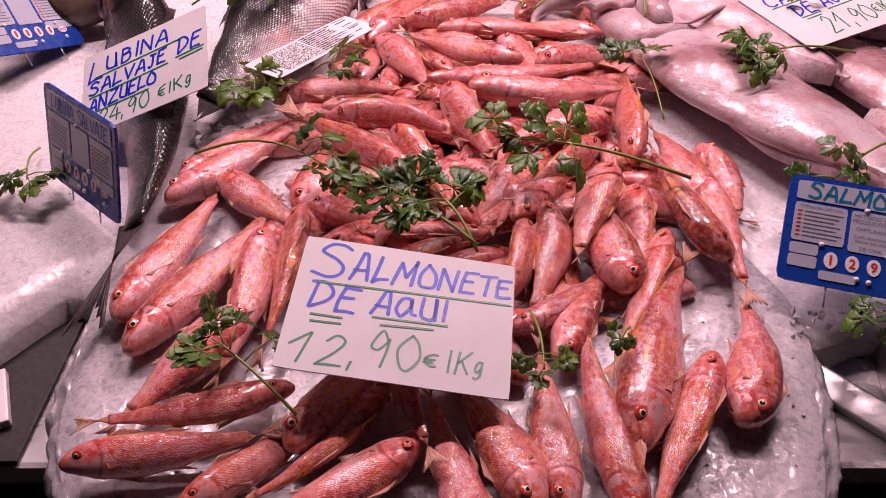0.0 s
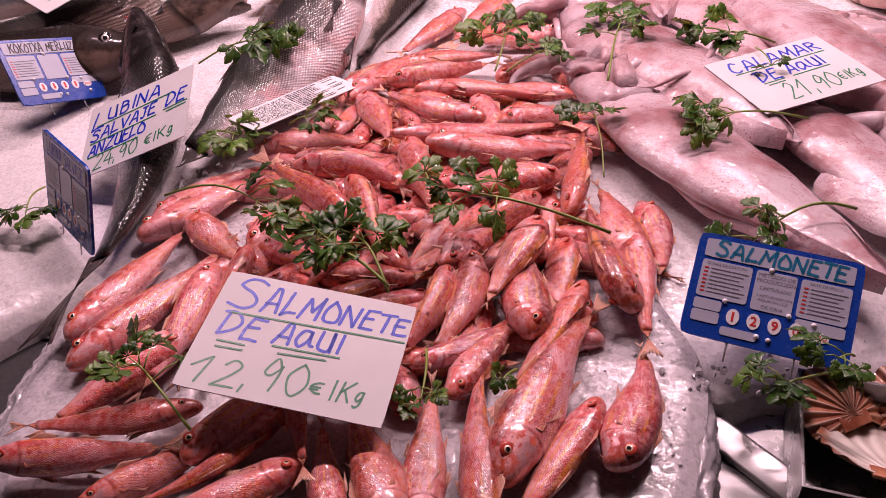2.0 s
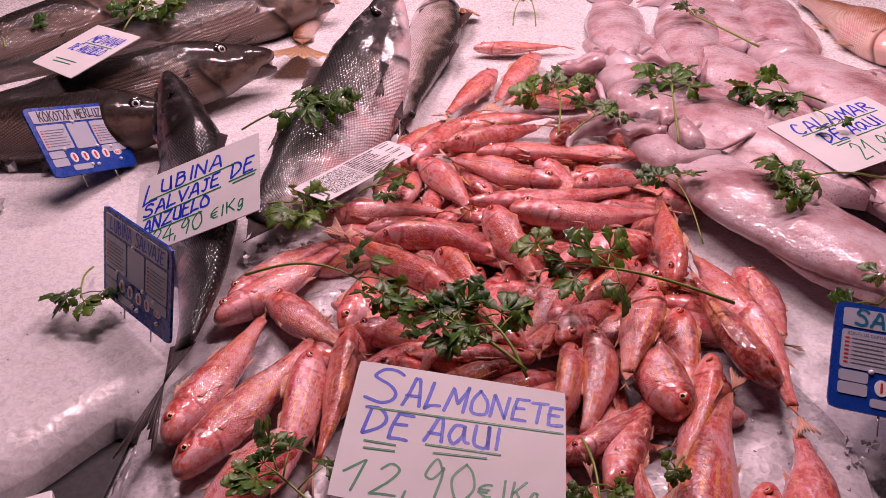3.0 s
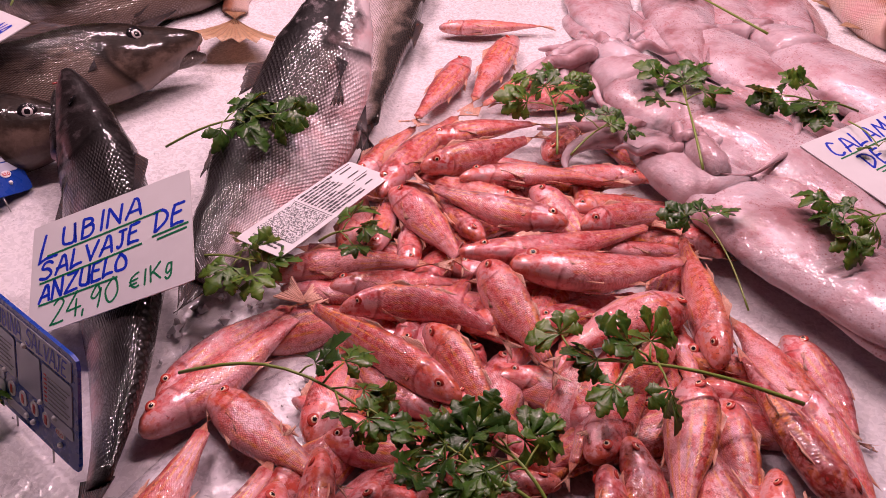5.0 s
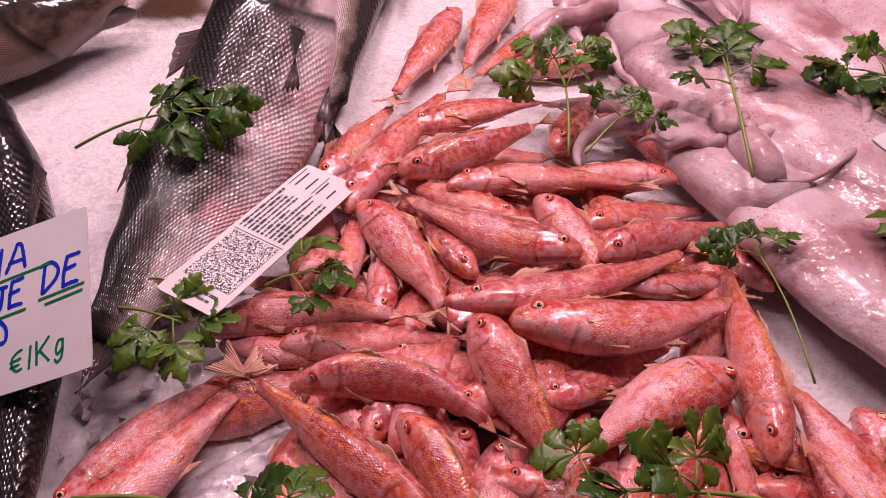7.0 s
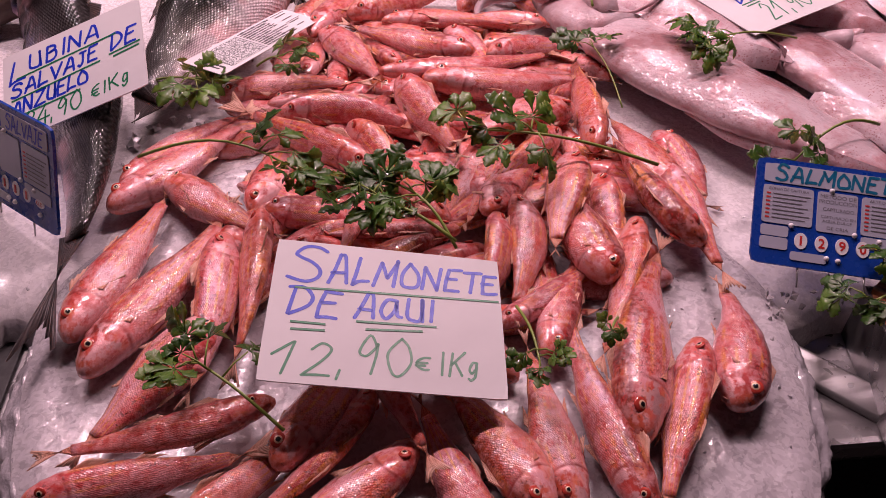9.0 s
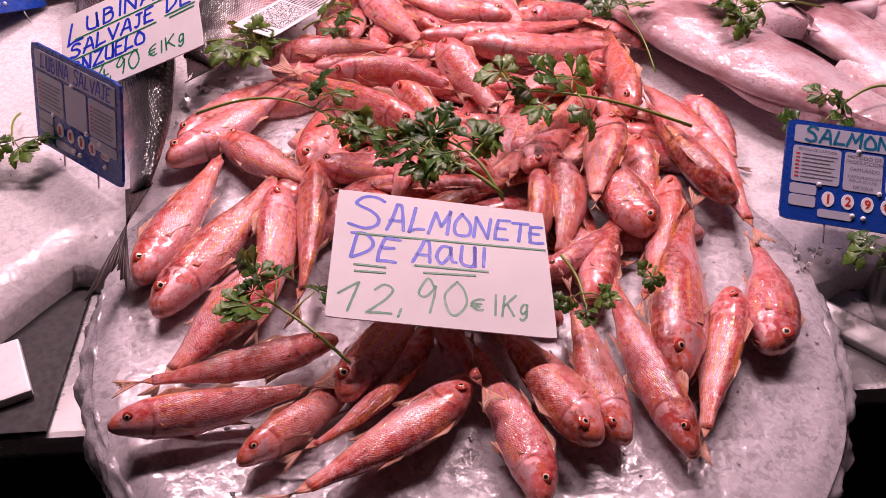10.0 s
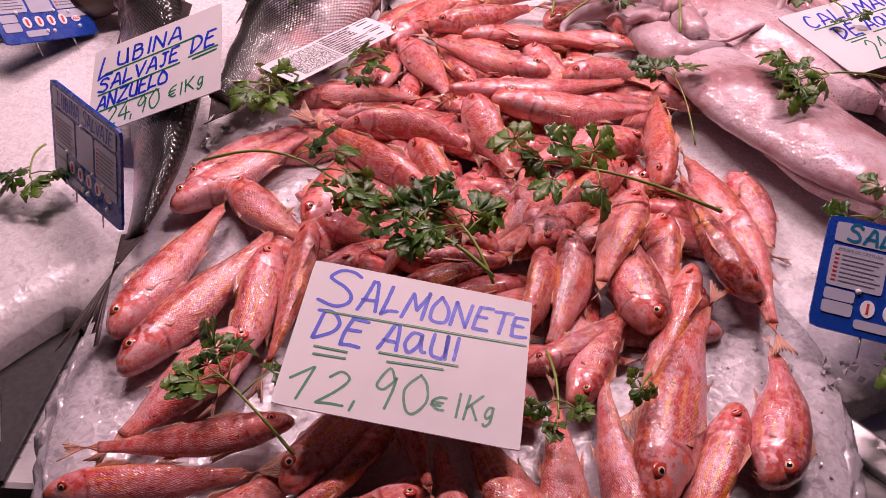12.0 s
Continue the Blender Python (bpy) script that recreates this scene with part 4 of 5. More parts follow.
big_fish("hake", -0.715, 1.045, 0.968, 8, 0.62, 0.105, 0.0, "L", 38, 2, HAKE_SHAPES, HAKE_SKINS, 0.105, "brown hake with a pale round eye on ice", eye_at=0.16, eye_up=0.25)
big_fish("hake", -0.590, 1.400, 0.990, 38, 0.76, 0.125, 0.0, "L", 38, 2, HAKE_SHAPES, HAKE_SKINS, 0.10, "dark shining hake lying across the ice", 0.62, 0.5, eye_at=0.16, eye_up=0.25)
big_fish("hake", -0.840, 1.350, 0.990, 62, 0.66, 0.11, 0.0, "L", 25, 2, HAKE_SHAPES, HAKE_SKINS, 0.10, "dark brown hake beside the price card", eye_at=0.16, eye_up=0.25)
big_fish("gurnard", 0.715, 1.560, 0.975, -80, 0.46, 0.10, 0.0, "L", 25, 0, HAKE_SHAPES, BROWN_SKINS, 0.08, "orange brown fish lying on ice beside the squid")
big_fish("gurnard", -0.355, 1.660, 0.955, 98, 0.46, 0.13, 0.0, "L", 5, 0, HAKE_SHAPES, BROWN_SKINS, 0.08, "brown fish of which the broad tail shows on ice", tail_size=2.2, spread=0.95, fork=0.04)


# ---------------- squid ----------------
MANTLE = ((0, 0.72), (0.06, 0.90), (0.25, 1.0), (0.5, 0.90), (0.75, 0.58), (0.92, 0.24), (1, 0.04))


def squid(x, y, z, heading, length, wide, seed, arms=8, label="", flat=0.40, head=True, curl=1.0, lobe=0.2, head_len=0.0):
    """A squid: its collar at (x, y, z), its arms towards the heading, its mantle behind."""
    rng = random.Random(seed)
    ob = thing("squid", pose(x, y, z, 0, 0, heading), label or "pale pink raw squid lying on ice", "squid", "raw squid on ice")
    bm = bmesh.new()
    lay = bm.verts.layers.float_vector.new("along")
    rings, ring = 36, 22
    rows = []
    for i in range(rings + 1):
        u = i / rings
        w = profile(MANTLE, u) * wide / 2
        row = []
        for j in range(ring):
            a = 2 * math.pi * j / ring
            yy, zz = math.cos(a) * w, math.sin(a) * w * (flat if math.sin(a) > 0 else flat * 0.8)
            wob = 1 + 0.07 * noise.noise(Vector((u * 5 + seed, math.cos(a), math.sin(a)))) + 0.035 * noise.noise(Vector((u * 19 + seed, math.cos(a) * 3, math.sin(a) * 3)))
            v = bm.verts.new((-u * length, yy * wob + 0.06 * wide * math.sin(u * 3 + seed), zz * wob))
            v[lay] = (u, math.sin(a), 0)
            row.append(v)
        rows.append(row)
    for a, b in zip(rows, rows[1:]):
        for j in range(ring):
            bm.faces.new((a[j], a[(j + 1) % ring], b[(j + 1) % ring], b[j]))
    inner = [bm.verts.new((v.co.x - 0.012, v.co.y * 0.86, v.co.z * 0.8)) for v in rows[0]]
    for j in range(ring):
        bm.faces.new((rows[0][j], inner[j], inner[(j + 1) % ring], rows[0][(j + 1) % ring]))
    bm.faces.new(inner)
    part("mantle", bm, SQUID, ob)
    for sgn in (1, -1):  # the two fins at the tail
        bm = bmesh.new()
        lay = bm.verts.layers.float_vector.new("along")
        grid = []
        for sheet in (1, -1):
            g = []
            for i in range(13):
                u = 0.42 + 0.56 * i / 12
                w = profile(MANTLE, u) * wide / 2
                out = wide * lobe * math.sin(math.pi * min(1, (i / 12) ** 0.8)) ** 0.8
                r = []
                for j in range(5):
                    q = j / 4
                    v = bm.verts.new((-u * length, sgn * (w * 0.7 + (out + w * 0.3) * q), sheet * 0.003 * (1.1 - q) + wide * flat * 0.16 * (1 - q) - 0.012 * q * q + 0.003 * math.sin(i * 1.1 + seed) * q))
                    v[lay] = (u, 0.6, 0)
                    r.append(v)
                g.append(r)
            for a, b in zip(g, g[1:]):
                for j in range(4):
                    bm.faces.new((a[j], a[j + 1], b[j + 1], b[j]))
            grid.append(g)
        p, q = grid
        for i in range(12):
            bm.faces.new((p[i][4], p[i + 1][4], q[i + 1][4], q[i][4]))
        part("fin", bm, SQUID, ob)
    if not head:
        return ob
    hl = head_len or length * 0.20
    pts = [(-0.02 + (hl + 0.02) * q, 0.004 * math.sin(q * 4 + seed), -0.004 * q) for q in (0, 0.2, 0.4, 0.6, 0.8, 1)]
    bm = tube(pts, [wide * k for k in (0.34, 0.35, 0.34, 0.31, 0.26, 0.18)], 16)
    bm.transform(Matrix.Diagonal((1, 1, 0.6, 1)))
    part("head", bm, SQUID_PALE, ob)
    for k in range(arms):
        a0 = (k / max(1, arms - 1) - 0.5) * 1.5 * curl
        p = Vector((hl * 0.92, (k / max(1, arms - 1) - 0.5) * wide * 0.34, 0.004 * (k % 3)))
        d = a0
        turn = rng.uniform(-3.2, 3.2) * curl
        ln = min(length, 0.34) * rng.uniform(0.22, 0.42)
        pts, n = [], 16
        for i in range(n + 1):
            pts.append(p.copy())
            d += turn / n * (0.4 + 1.2 * i / n)
            p += Vector((math.cos(d), math.sin(d), 0)) * ln / n
            p.z = (0.004 * (k % 3)) - min(0.018, 0.02 * i / n)
        part("arm", tube(pts, [wide * (0.10 * (1 - i / n) ** 0.8 + 0.012) for i in range(n + 1)], 9), SQUID_PALE, ob)
    return ob


squid(0.285, 0.965, 0.960, 119, 0.440, 0.140, 1, 6, "large pink squid mantle speckled with red brown dots", lobe=0.04, head_len=0.15)
squid(0.255, 1.215, 0.972, 119, 0.430, 0.165, 2, 10, "pale squid with a tangle of curled white arms", curl=1.5)
squid(0.525, 1.331, 0.968, 106, 0.430, 0.155, 3, 5)
squid(0.490, 0.960, 0.950, 110, 0.330, 0.115, 4, 5)
squid(0.415, 1.640, 0.962, 82, 0.360, 0.125, 5, 6)
squid(0.284, 1.670, 0.960, 86, 0.340, 0.120, 6, 6)
squid(0.610, 1.750, 0.965, 83, 0.400, 0.120, 7, 5)
squid(0.505, 1.740, 0.955, 85, 0.400, 0.130, 8, 5)
squid(0.665, 1.200, 0.955, 104, 0.400, 0.140, 9, 4)
squid(0.640, 0.880, 0.950, 115, 0.340, 0.130, 10, 3)
squid(0.400, 1.420, 0.952, 110, 0.330, 0.135, 11, 4)


def squid_arms(x, y, z, heading, count, reach, thick, seed, label, fan=2.4, curl=3.4):
    """A squid's head with its arms, the mantle gone."""
    rng = random.Random(seed)
    ob = thing("cut_squid", pose(x, y, z, 0, 0, heading), label, "squid")
    if count > 2:
        bm = tube([(-0.05, 0, -0.006), (-0.03, 0, 0), (0, 0, 0.002), (0.02, 0, 0)], [thick * k for k in (1.6, 2.2, 2.2, 1.4)], 14)
        part("head", bm, SQUID_PALE, ob)
    for k in range(count):
        u = k / max(1, count - 1) - 0.5 if count > 1 else 0.0
        d, p = u * fan, Vector((0.01, u * thick * 4, 0.006 * (k % 3)))
        turn = rng.uniform(-curl, curl) if count > 1 else curl
        pts, n = [], 20
        ln = reach * rng.uniform(0.7, 1.2)
        for i in range(n + 1):
            pts.append(p.copy())
            d += turn / n * (0.3 + 1.4 * i / n)
            p = p + Vector((math.cos(d), math.sin(d), 0)) * ln / n
            p.z = 0.006 * (k % 3) + 0.004 * math.sin(i * 0.7 + k) - 0.010 * i / n
        part("arm", tube(pts, [thick * ((1 - i / n) ** 0.7 * 0.85 + 0.15) for i in range(n + 1)], 10), SQUID_PALE, ob)
    return ob


squid_arms(0.225, 1.275, 0.978, 125, 9, 0.12, 0.0135, 3, "tangle of curled white squid arms on ice")
squid_arms(0.185, 1.240, 0.975, -86, 1, 0.19, 0.006, 4, "single white squid arm hanging over the mullets", curl=0.3)
squid_arms(0.410, 1.090, 0.998, -105, 1, 0.20, 0.0055, 5, "long thin squid arm lying across a mantle", curl=-1.5)
squid_arms(0.270, 1.010, 0.985, 100, 4, 0.07, 0.009, 6, "folded pale squid head beside the mullets", curl=2.2)


# ---------------- parsley ----------------
def leaflet(bm, m, size, rng):
    """One parsley leaflet: a fan of three wedge-shaped lobes, each cut into teeth."""
    outline = ((0, 0.015), (0.20, 0.035), (0.38, 0.10), (0.52, 0.22), (0.62, 0.30), (0.67, 0.29), (0.69, 0.23), (0.74, 0.22), (0.81, 0.26), (0.86, 0.23), (0.87, 0.16), (0.93, 0.13), (0.99, 0.05), (1.0, 0.01))
    droop = rng.uniform(-0.7, 0.15)
    for lobe, (turn, k) in enumerate(((0, 1.0), (0.72, 0.82), (-0.72, 0.82))):
        r = Matrix.Rotation(turn + rng.uniform(-0.15, 0.15), 4, "Z")
        fold = rng.uniform(0.05, 0.5)
        mids, ups, lows = [], [], []
        for a, w in outline:
            x = a * size * k
            z = droop * size * a * a * 0.6 + 0.0003 * lobe
            w = w * rng.uniform(0.85, 1.15) * size * k
            mids.append(bm.verts.new(m @ r @ Vector((x, 0, z))))
            ups.append(bm.verts.new(m @ r @ Vector((x, w, z + fold * w))))
            lows.append(bm.verts.new(m @ r @ Vector((x, -w, z + fold * w))))
        for i in range(len(outline) - 1):
            bm.faces.new((mids[i], mids[i + 1], ups[i + 1], ups[i]))
            bm.faces.new((mids[i + 1], mids[i], lows[i], lows[i + 1]))


def compound_leaf(bm, m, size, rng):
    """A leaf of three leaflets, the side ones on short stalks lower down."""
    for turn, ahead, k in ((0, 0.25, 0.98), (1.0, 0.08, 0.78), (-1.0, 0.08, 0.78)):
        a = turn + rng.uniform(-0.25, 0.25)
        way = Matrix.Rotation(a, 4, "Z")
        tilt = Matrix.Rotation(rng.uniform(-0.35, 0.55), 4, "Y") @ Matrix.Rotation(rng.uniform(-0.7, 0.7), 4, "X")
        leaflet(bm, m @ Matrix.Translation((ahead * size, 0, 0)) @ way @ tilt, size * k * rng.uniform(0.85, 1.15), rng)


def sprig(base, crown, leaves, size, seed, arc=0.01, spread=1.5, label="", thick=0.0014):
    """A sprig of flat parsley: a stem from base to crown, and leaves on short stalks round the crown."""
    rng = random.Random(seed)
    a, b = Vector(base), Vector(crown)
    ob = thing("parsley_sprig", Matrix.Translation(a), label or "fresh green flat parsley sprig lying on the fish", "parsley", "parsley sprigs")
    d = b - a
    flat = Vector((d.x, d.y, 0)).normalized() if d.length > 0.001 else Vector((1, 0, 0))
    side = Vector((-flat.y, flat.x, 0))
    sway = rng.uniform(-0.06, 0.06) * d.length
    pts = [d * q + side * sway * math.sin(q * 3.1) + Vector((0, 0, arc * math.sin(q * math.pi))) for q in [i / 9 for i in range(10)]]
    part("stem", tube(pts, [thick * (1 - 0.4 * i / 9) for i in range(10)], 7), STEM, ob)
    for k in range(leaves):
        u = k / max(1, leaves - 1)
        ang = (u - 0.5) * spread * 2 + rng.uniform(-0.25, 0.25)
        q = 1 - 0.45 * rng.random() * (1 if leaves > 3 else 0.3)
        root = d * q + side * sway * math.sin(q * 3.1) + Vector((0, 0, arc * math.sin(q * math.pi)))
        way = (flat * math.cos(ang) + side * math.sin(ang))
        ln = size * rng.uniform(0.35, 1.0)
        tip = root + way * ln + Vector((0, 0, rng.uniform(0.0, 0.010)))
        stalk = part("stalk", tube([root, root.lerp(tip, 0.5) + Vector((0, 0, 0.002)), tip], [thick * 0.6, thick * 0.5, thick * 0.4], 5), STEM, ob)
        bm = bmesh.new()
        m = Matrix.Translation(tip) @ Matrix.Rotation(math.atan2(way.y, way.x), 4, "Z") @ Matrix.Rotation(rng.uniform(-0.5, 0.3), 4, "Y") @ Matrix.Rotation(rng.uniform(-0.6, 0.6), 4, "X")
        compound_leaf(bm, m, size * rng.uniform(0.7, 1.05), rng)
        lf = part("leaf", bm, LEAF, ob)
        so = lf.modifiers.new("thickness", "SOLIDIFY")
        so.thickness = 0.0004
    return ob


sprig((0.240, 0.641, 0.972), (0.050, 0.660, 1.006), 6, 0.033, 1, 0.006, 1.9, "long parsley sprig lying across the red mullets", 0.0019)
sprig((-0.253, 0.690, 0.968), (-0.098, 0.622, 0.990), 6, 0.030, 2, 0.02, 1.3, "parsley sprig with a bowed stem on the mullets", 0.0016)
sprig((0.030, 0.535, 0.975), (-0.055, 0.580, 0.990), 9, 0.031, 3, 0.01, 1.7, "bushy parsley sprig behind the price card", 0.0018)
sprig((0.030, 0.530, 0.972), (-0.015, 0.600, 0.990), 6, 0.031, 4, 0.01, 1.6, "bushy parsley sprig behind the price card", 0.0016)
sprig((-0.107, 0.372, 0.950), (-0.172, 0.428, 0.966), 6, 0.025, 5, 0.008, 1.8)
sprig((0.072, 0.475, 0.955), (0.076, 0.405, 0.962), 4, 0.016, 6, 0.004, 1.4, "thin parsley sprig beside the price card")
sprig((0.152, 0.461, 0.950), (0.140, 0.440, 0.956), 3, 0.012, 7, 0.002, 1.6, "small curled parsley leaf on a mullet")
sprig((0.102, 0.997, 0.990), (0.110, 1.140, 1.005), 7, 0.037, 8, 0.008, 1.5)
sprig((0.118, 0.999, 0.988), (0.172, 1.057, 0.995), 5, 0.027, 9, 0.006, 1.3)
sprig((0.251, 0.949, 1.000), (0.278, 1.130, 1.012), 5, 0.040, 10, 0.008, 1.2, "parsley sprig lying on the squid", 0.0017)
sprig((-0.331, 1.020, 0.985), (-0.215, 1.015, 1.026), 8, 0.033, 11, 0.010, 1.5, "parsley sprig lying on the silver sea bass", 0.0015)
sprig((-0.261, 0.848, 0.965), (-0.207, 0.821, 0.976), 5, 0.030, 12, 0.004, 1.7, "parsley sprig under the printed label")
sprig((-0.153, 0.859, 0.973), (-0.123, 0.860, 0.985), 4, 0.030, 13, 0.004, 1.2, "parsley sprig under the printed label")
sprig((0.484, 0.871, 0.990), (0.345, 0.835, 1.002), 6, 0.034, 14, 0.008, 1.0, "parsley sprig lying on the squid", 0.0015)
sprig((0.489, 1.085, 1.000), (0.392, 1.085, 1.012), 5, 0.037, 15, 0.010, 1.0, "parsley sprig lying on the squid", 0.0015)
sprig((0.239, 0.757, 0.968), (0.232, 0.881, 0.985), 3, 0.025, 16, 0.006, 1.2, "thin parsley sprig beside the squid", 0.0010)
sprig((-0.594, 1.321, 1.030), (-0.574, 1.381, 1.042), 8, 0.037, 17, 0.010, 1.8, "parsley sprig lying on the dark hake")
sprig((-0.454, 0.767, 0.925), (-0.440, 0.699, 0.930), 4, 0.030, 18, 0.006, 1.0, "parsley sprig lying on the bare ice")
sprig((0.426, 0.485, 0.946), (0.366, 0.470, 0.935), 4, 0.030, 19, 0.004, 1.2, "parsley sprig beside the scallop tray")
sprig((0.440, 0.500, 0.950), (0.420, 0.485, 0.960), 4, 0.022, 20, 0.004, 1.4, "parsley sprig lying on the scallops")
sprig((0.485, 0.681, 0.985), (0.380, 0.645, 0.965), 4, 0.027, 21, 0.02, 1.0, "parsley stems behind the blue price tag", 0.0018)
sprig((-0.807, 1.328, 1.000), (-0.826, 1.390, 1.010), 4, 0.037, 22, 0.004, 1.4)
sprig((0.47, 1.33, 1.0), (0.40, 1.52, 1.0), 3, 0.027, 23, 0.006, 1.0, "thin parsley stem between the squid", 0.0022)

sprig((0.070, 1.528, 0.976), (0.092, 1.657, 0.990), 2, 0.020, 24, 0.004, 0.6, "bare parsley stem lying on the ice", 0.0014)
sprig((0.113, 1.521, 0.976), (0.112, 1.660, 0.990), 2, 0.020, 25, 0.004, 0.6, "bare parsley stem lying on the ice", 0.0014)
sprig((0.452, 1.040, 1.010), (0.462, 0.985, 1.008), 2, 0.017, 26, 0.003, 1.3, "small parsley sprig lying on the squid card", 0.0011)


# ---------------- cards and tags ----------------
def writing(text, parent, x, y, height, width, material, lean=0.0, turn=0.0, bold=0.0, lift=0.0009, name="writing", heavy=0.0):
    """Letters of the built-in font, scaled to a height and a width, standing on (x, y)."""
    cu = bpy.data.curves.new("writing", "FONT")
    cu.body, cu.size, cu.shear, cu.offset, cu.extrude, cu.resolution_u = text, 1.0, lean, bold, 0.0, 3
    cu.bevel_depth, cu.bevel_resolution = heavy, 0
    tmp = new("writing_source", cu)
    me = bpy.data.meshes.new_from_object(tmp.evaluated_get(bpy.context.evaluated_depsgraph_get()))
    bpy.data.objects.remove(tmp)
    xs, ys = [v.co.x for v in me.vertices], [v.co.y for v in me.vertices]
    w, h = max(xs) - min(xs), max(ys) - min(ys)
    me.transform(Matrix.Diagonal((width / w, height / h, 0.004, 1)) @ Matrix.Translation((-min(xs), -min(ys), 0)))
    me.materials.append(material)
    ob = new(name, me)
    ob.parent = parent
    ob.matrix_basis = Matrix.Translation((x, y, lift)) @ Matrix.Rotation(radians(turn), 4, "Z")
    return ob


# marker letters as strokes on a grid of ten by ten: each pair is (across, up); | lifts the pen
STROKES = {
    "S": "88 69 39 17 26 55 73 71 40 01", "A": "00 24 49|49 68 80|13 73", "L": "29 14 00|00 31 81", "M": "00 28|28 53|53 89|89 80",
    "O": "49 15 11 40 81 85 49", "N": "00 19|19 70|70 89", "E": "19 04 00|00 40 80|05 65|19 89", "T": "09 99|59 40",
    "D": "29 10|09 59 86 73 10", "Q": "67 27 03 30 63 67|67 72 91", "U": "19 12 40 71 79|79 80", "I": "49 40", "1": "05 69|69 40",
    "2": "17 49 77 54 00|00 40 80", "4": "69 03|03 93|66 60", "9": "76 49 15 44 77|77 74 60", "0": "49 05 21 50 83 77 49", ",": "29 00",
    "€": "78 48 16 13 41 71|05 65|03 53", "K": "19 10|89 14|35 80", "G": "68 38 15 33 65|68 62 30 11", "/": "59 40", "B": "19 10|19 58 66 25|25 65 72 50 10",
    "V": "09 40|40 89", "J": "59 52 30 11|29 89", "Z": "19 89|89 00|00 90", "C": "78 49 15 12 40 71", "R": "10 19|19 59 76 25|35 80", "X": "09 80|89 00",
}
LETTER_WIDTHS = {"I": 0.30, "M": 1.2, ",": 0.25, "/": 0.30, "L": 0.85, "J": 0.75, " ": 0.6, "E": 0.8, "T": 0.85, "G": 0.75, "€": 0.9}


def pen_ribbon(bm, points, thick, rng, lift):
    """A flat inked line through the points, with round ends and an uneven width."""
    p = [points[0]] + points + [points[-1]]
    line = []
    for i in range(1, len(p) - 2):
        for q in range(6):
            t = q / 6
            a, b, c, d = p[i - 1], p[i], p[i + 1], p[i + 2]
            line.append(0.5 * (2 * b + (c - a) * t + (2 * a - 5 * b + 4 * c - d) * t * t + (3 * b - a - 3 * c + d) * t ** 3))
    line.append(points[-1])
    rows, n = [], len(line) - 1
    for i, at in enumerate(line):
        way = (line[min(i + 1, n)] - line[max(i - 1, 0)]).normalized()
        side = Vector((-way.y, way.x)) * thick * 0.5 * (0.92 + 0.16 * rng.random())
        rows.append([bm.verts.new((*(at + side * k), lift)) for k in (1, -1)])
        if i in (0, n):
            cap = [bm.verts.new((at.x + thick * 0.5 * math.cos(a), at.y + thick * 0.5 * math.sin(a), lift - 0.00005)) for a in [j * 0.7854 for j in range(8)]]
            bm.faces.new(cap)
    for a, b in zip(rows, rows[1:]):
        bm.faces.new((a[0], a[1], b[1], b[0]))


def by_hand(text, parent, x0, x1, y0, y1, h0, h1, material, thick, lift=0.0008):
    """Marker writing from x0 to x1: baseline and height run from the first values to the last; every letter is a part."""
    rng = random.Random(text)
    parts = [LETTER_WIDTHS.get(ch, 1.0) for ch in text]
    unit = (x1 - x0) / (sum(parts) + 0.22 * (len(parts) - 1))
    along = 0.0
    for k, (ch, share) in enumerate(zip(text, parts)):
        q = along / max(1e-6, x1 - x0)
        x, y, h = x0 + along, y0 + (y1 - y0) * q, (h0 + (h1 - h0) * q) * rng.uniform(0.93, 1.07)
        along += (share + 0.22) * unit
        if ch == " ":
            continue
        h, drop = (h * 0.28, h * 0.12) if ch == "," else (h, h * 0.25 if ch == "G" else 0.0)
        lean, slope = rng.uniform(0.02, 0.14), (y1 - y0) / max(1e-6, x1 - x0)
        bm = bmesh.new()
        for run in STROKES[ch].split("|"):
            pts = []
            for pair in run.split():
                u, v = int(pair[0]) / 8.5 + rng.uniform(-0.03, 0.03), int(pair[1]) / 9 + rng.uniform(-0.03, 0.03)
                pts.append(Vector((x + u * share * unit + lean * v * h, y - drop + v * h + slope * u * share * unit)))
            pen_ribbon(bm, pts, thick, rng, lift)
        for face in bm.faces:
            face.normal_update()
            if face.normal.z < 0:
                face.normal_flip()
        me = bpy.data.meshes.new("letter")
        bm.to_mesh(me)
        bm.free()
        me.materials.append(material)
        new("letter", me).parent = parent


def stroke(parent, x0, y0, x1, y1, thick, material, lift=0.0009, name="underline"):
    d = Vector((x1 - x0, y1 - y0, 0))
    m = Matrix.Translation(((x0 + x1) / 2, (y0 + y1) / 2, lift)) @ Matrix.Rotation(math.atan2(d.y, d.x), 4, "Z")
    return part(name, box(d.length, thick, 0.0003), material, parent, m=m, smooth=False)


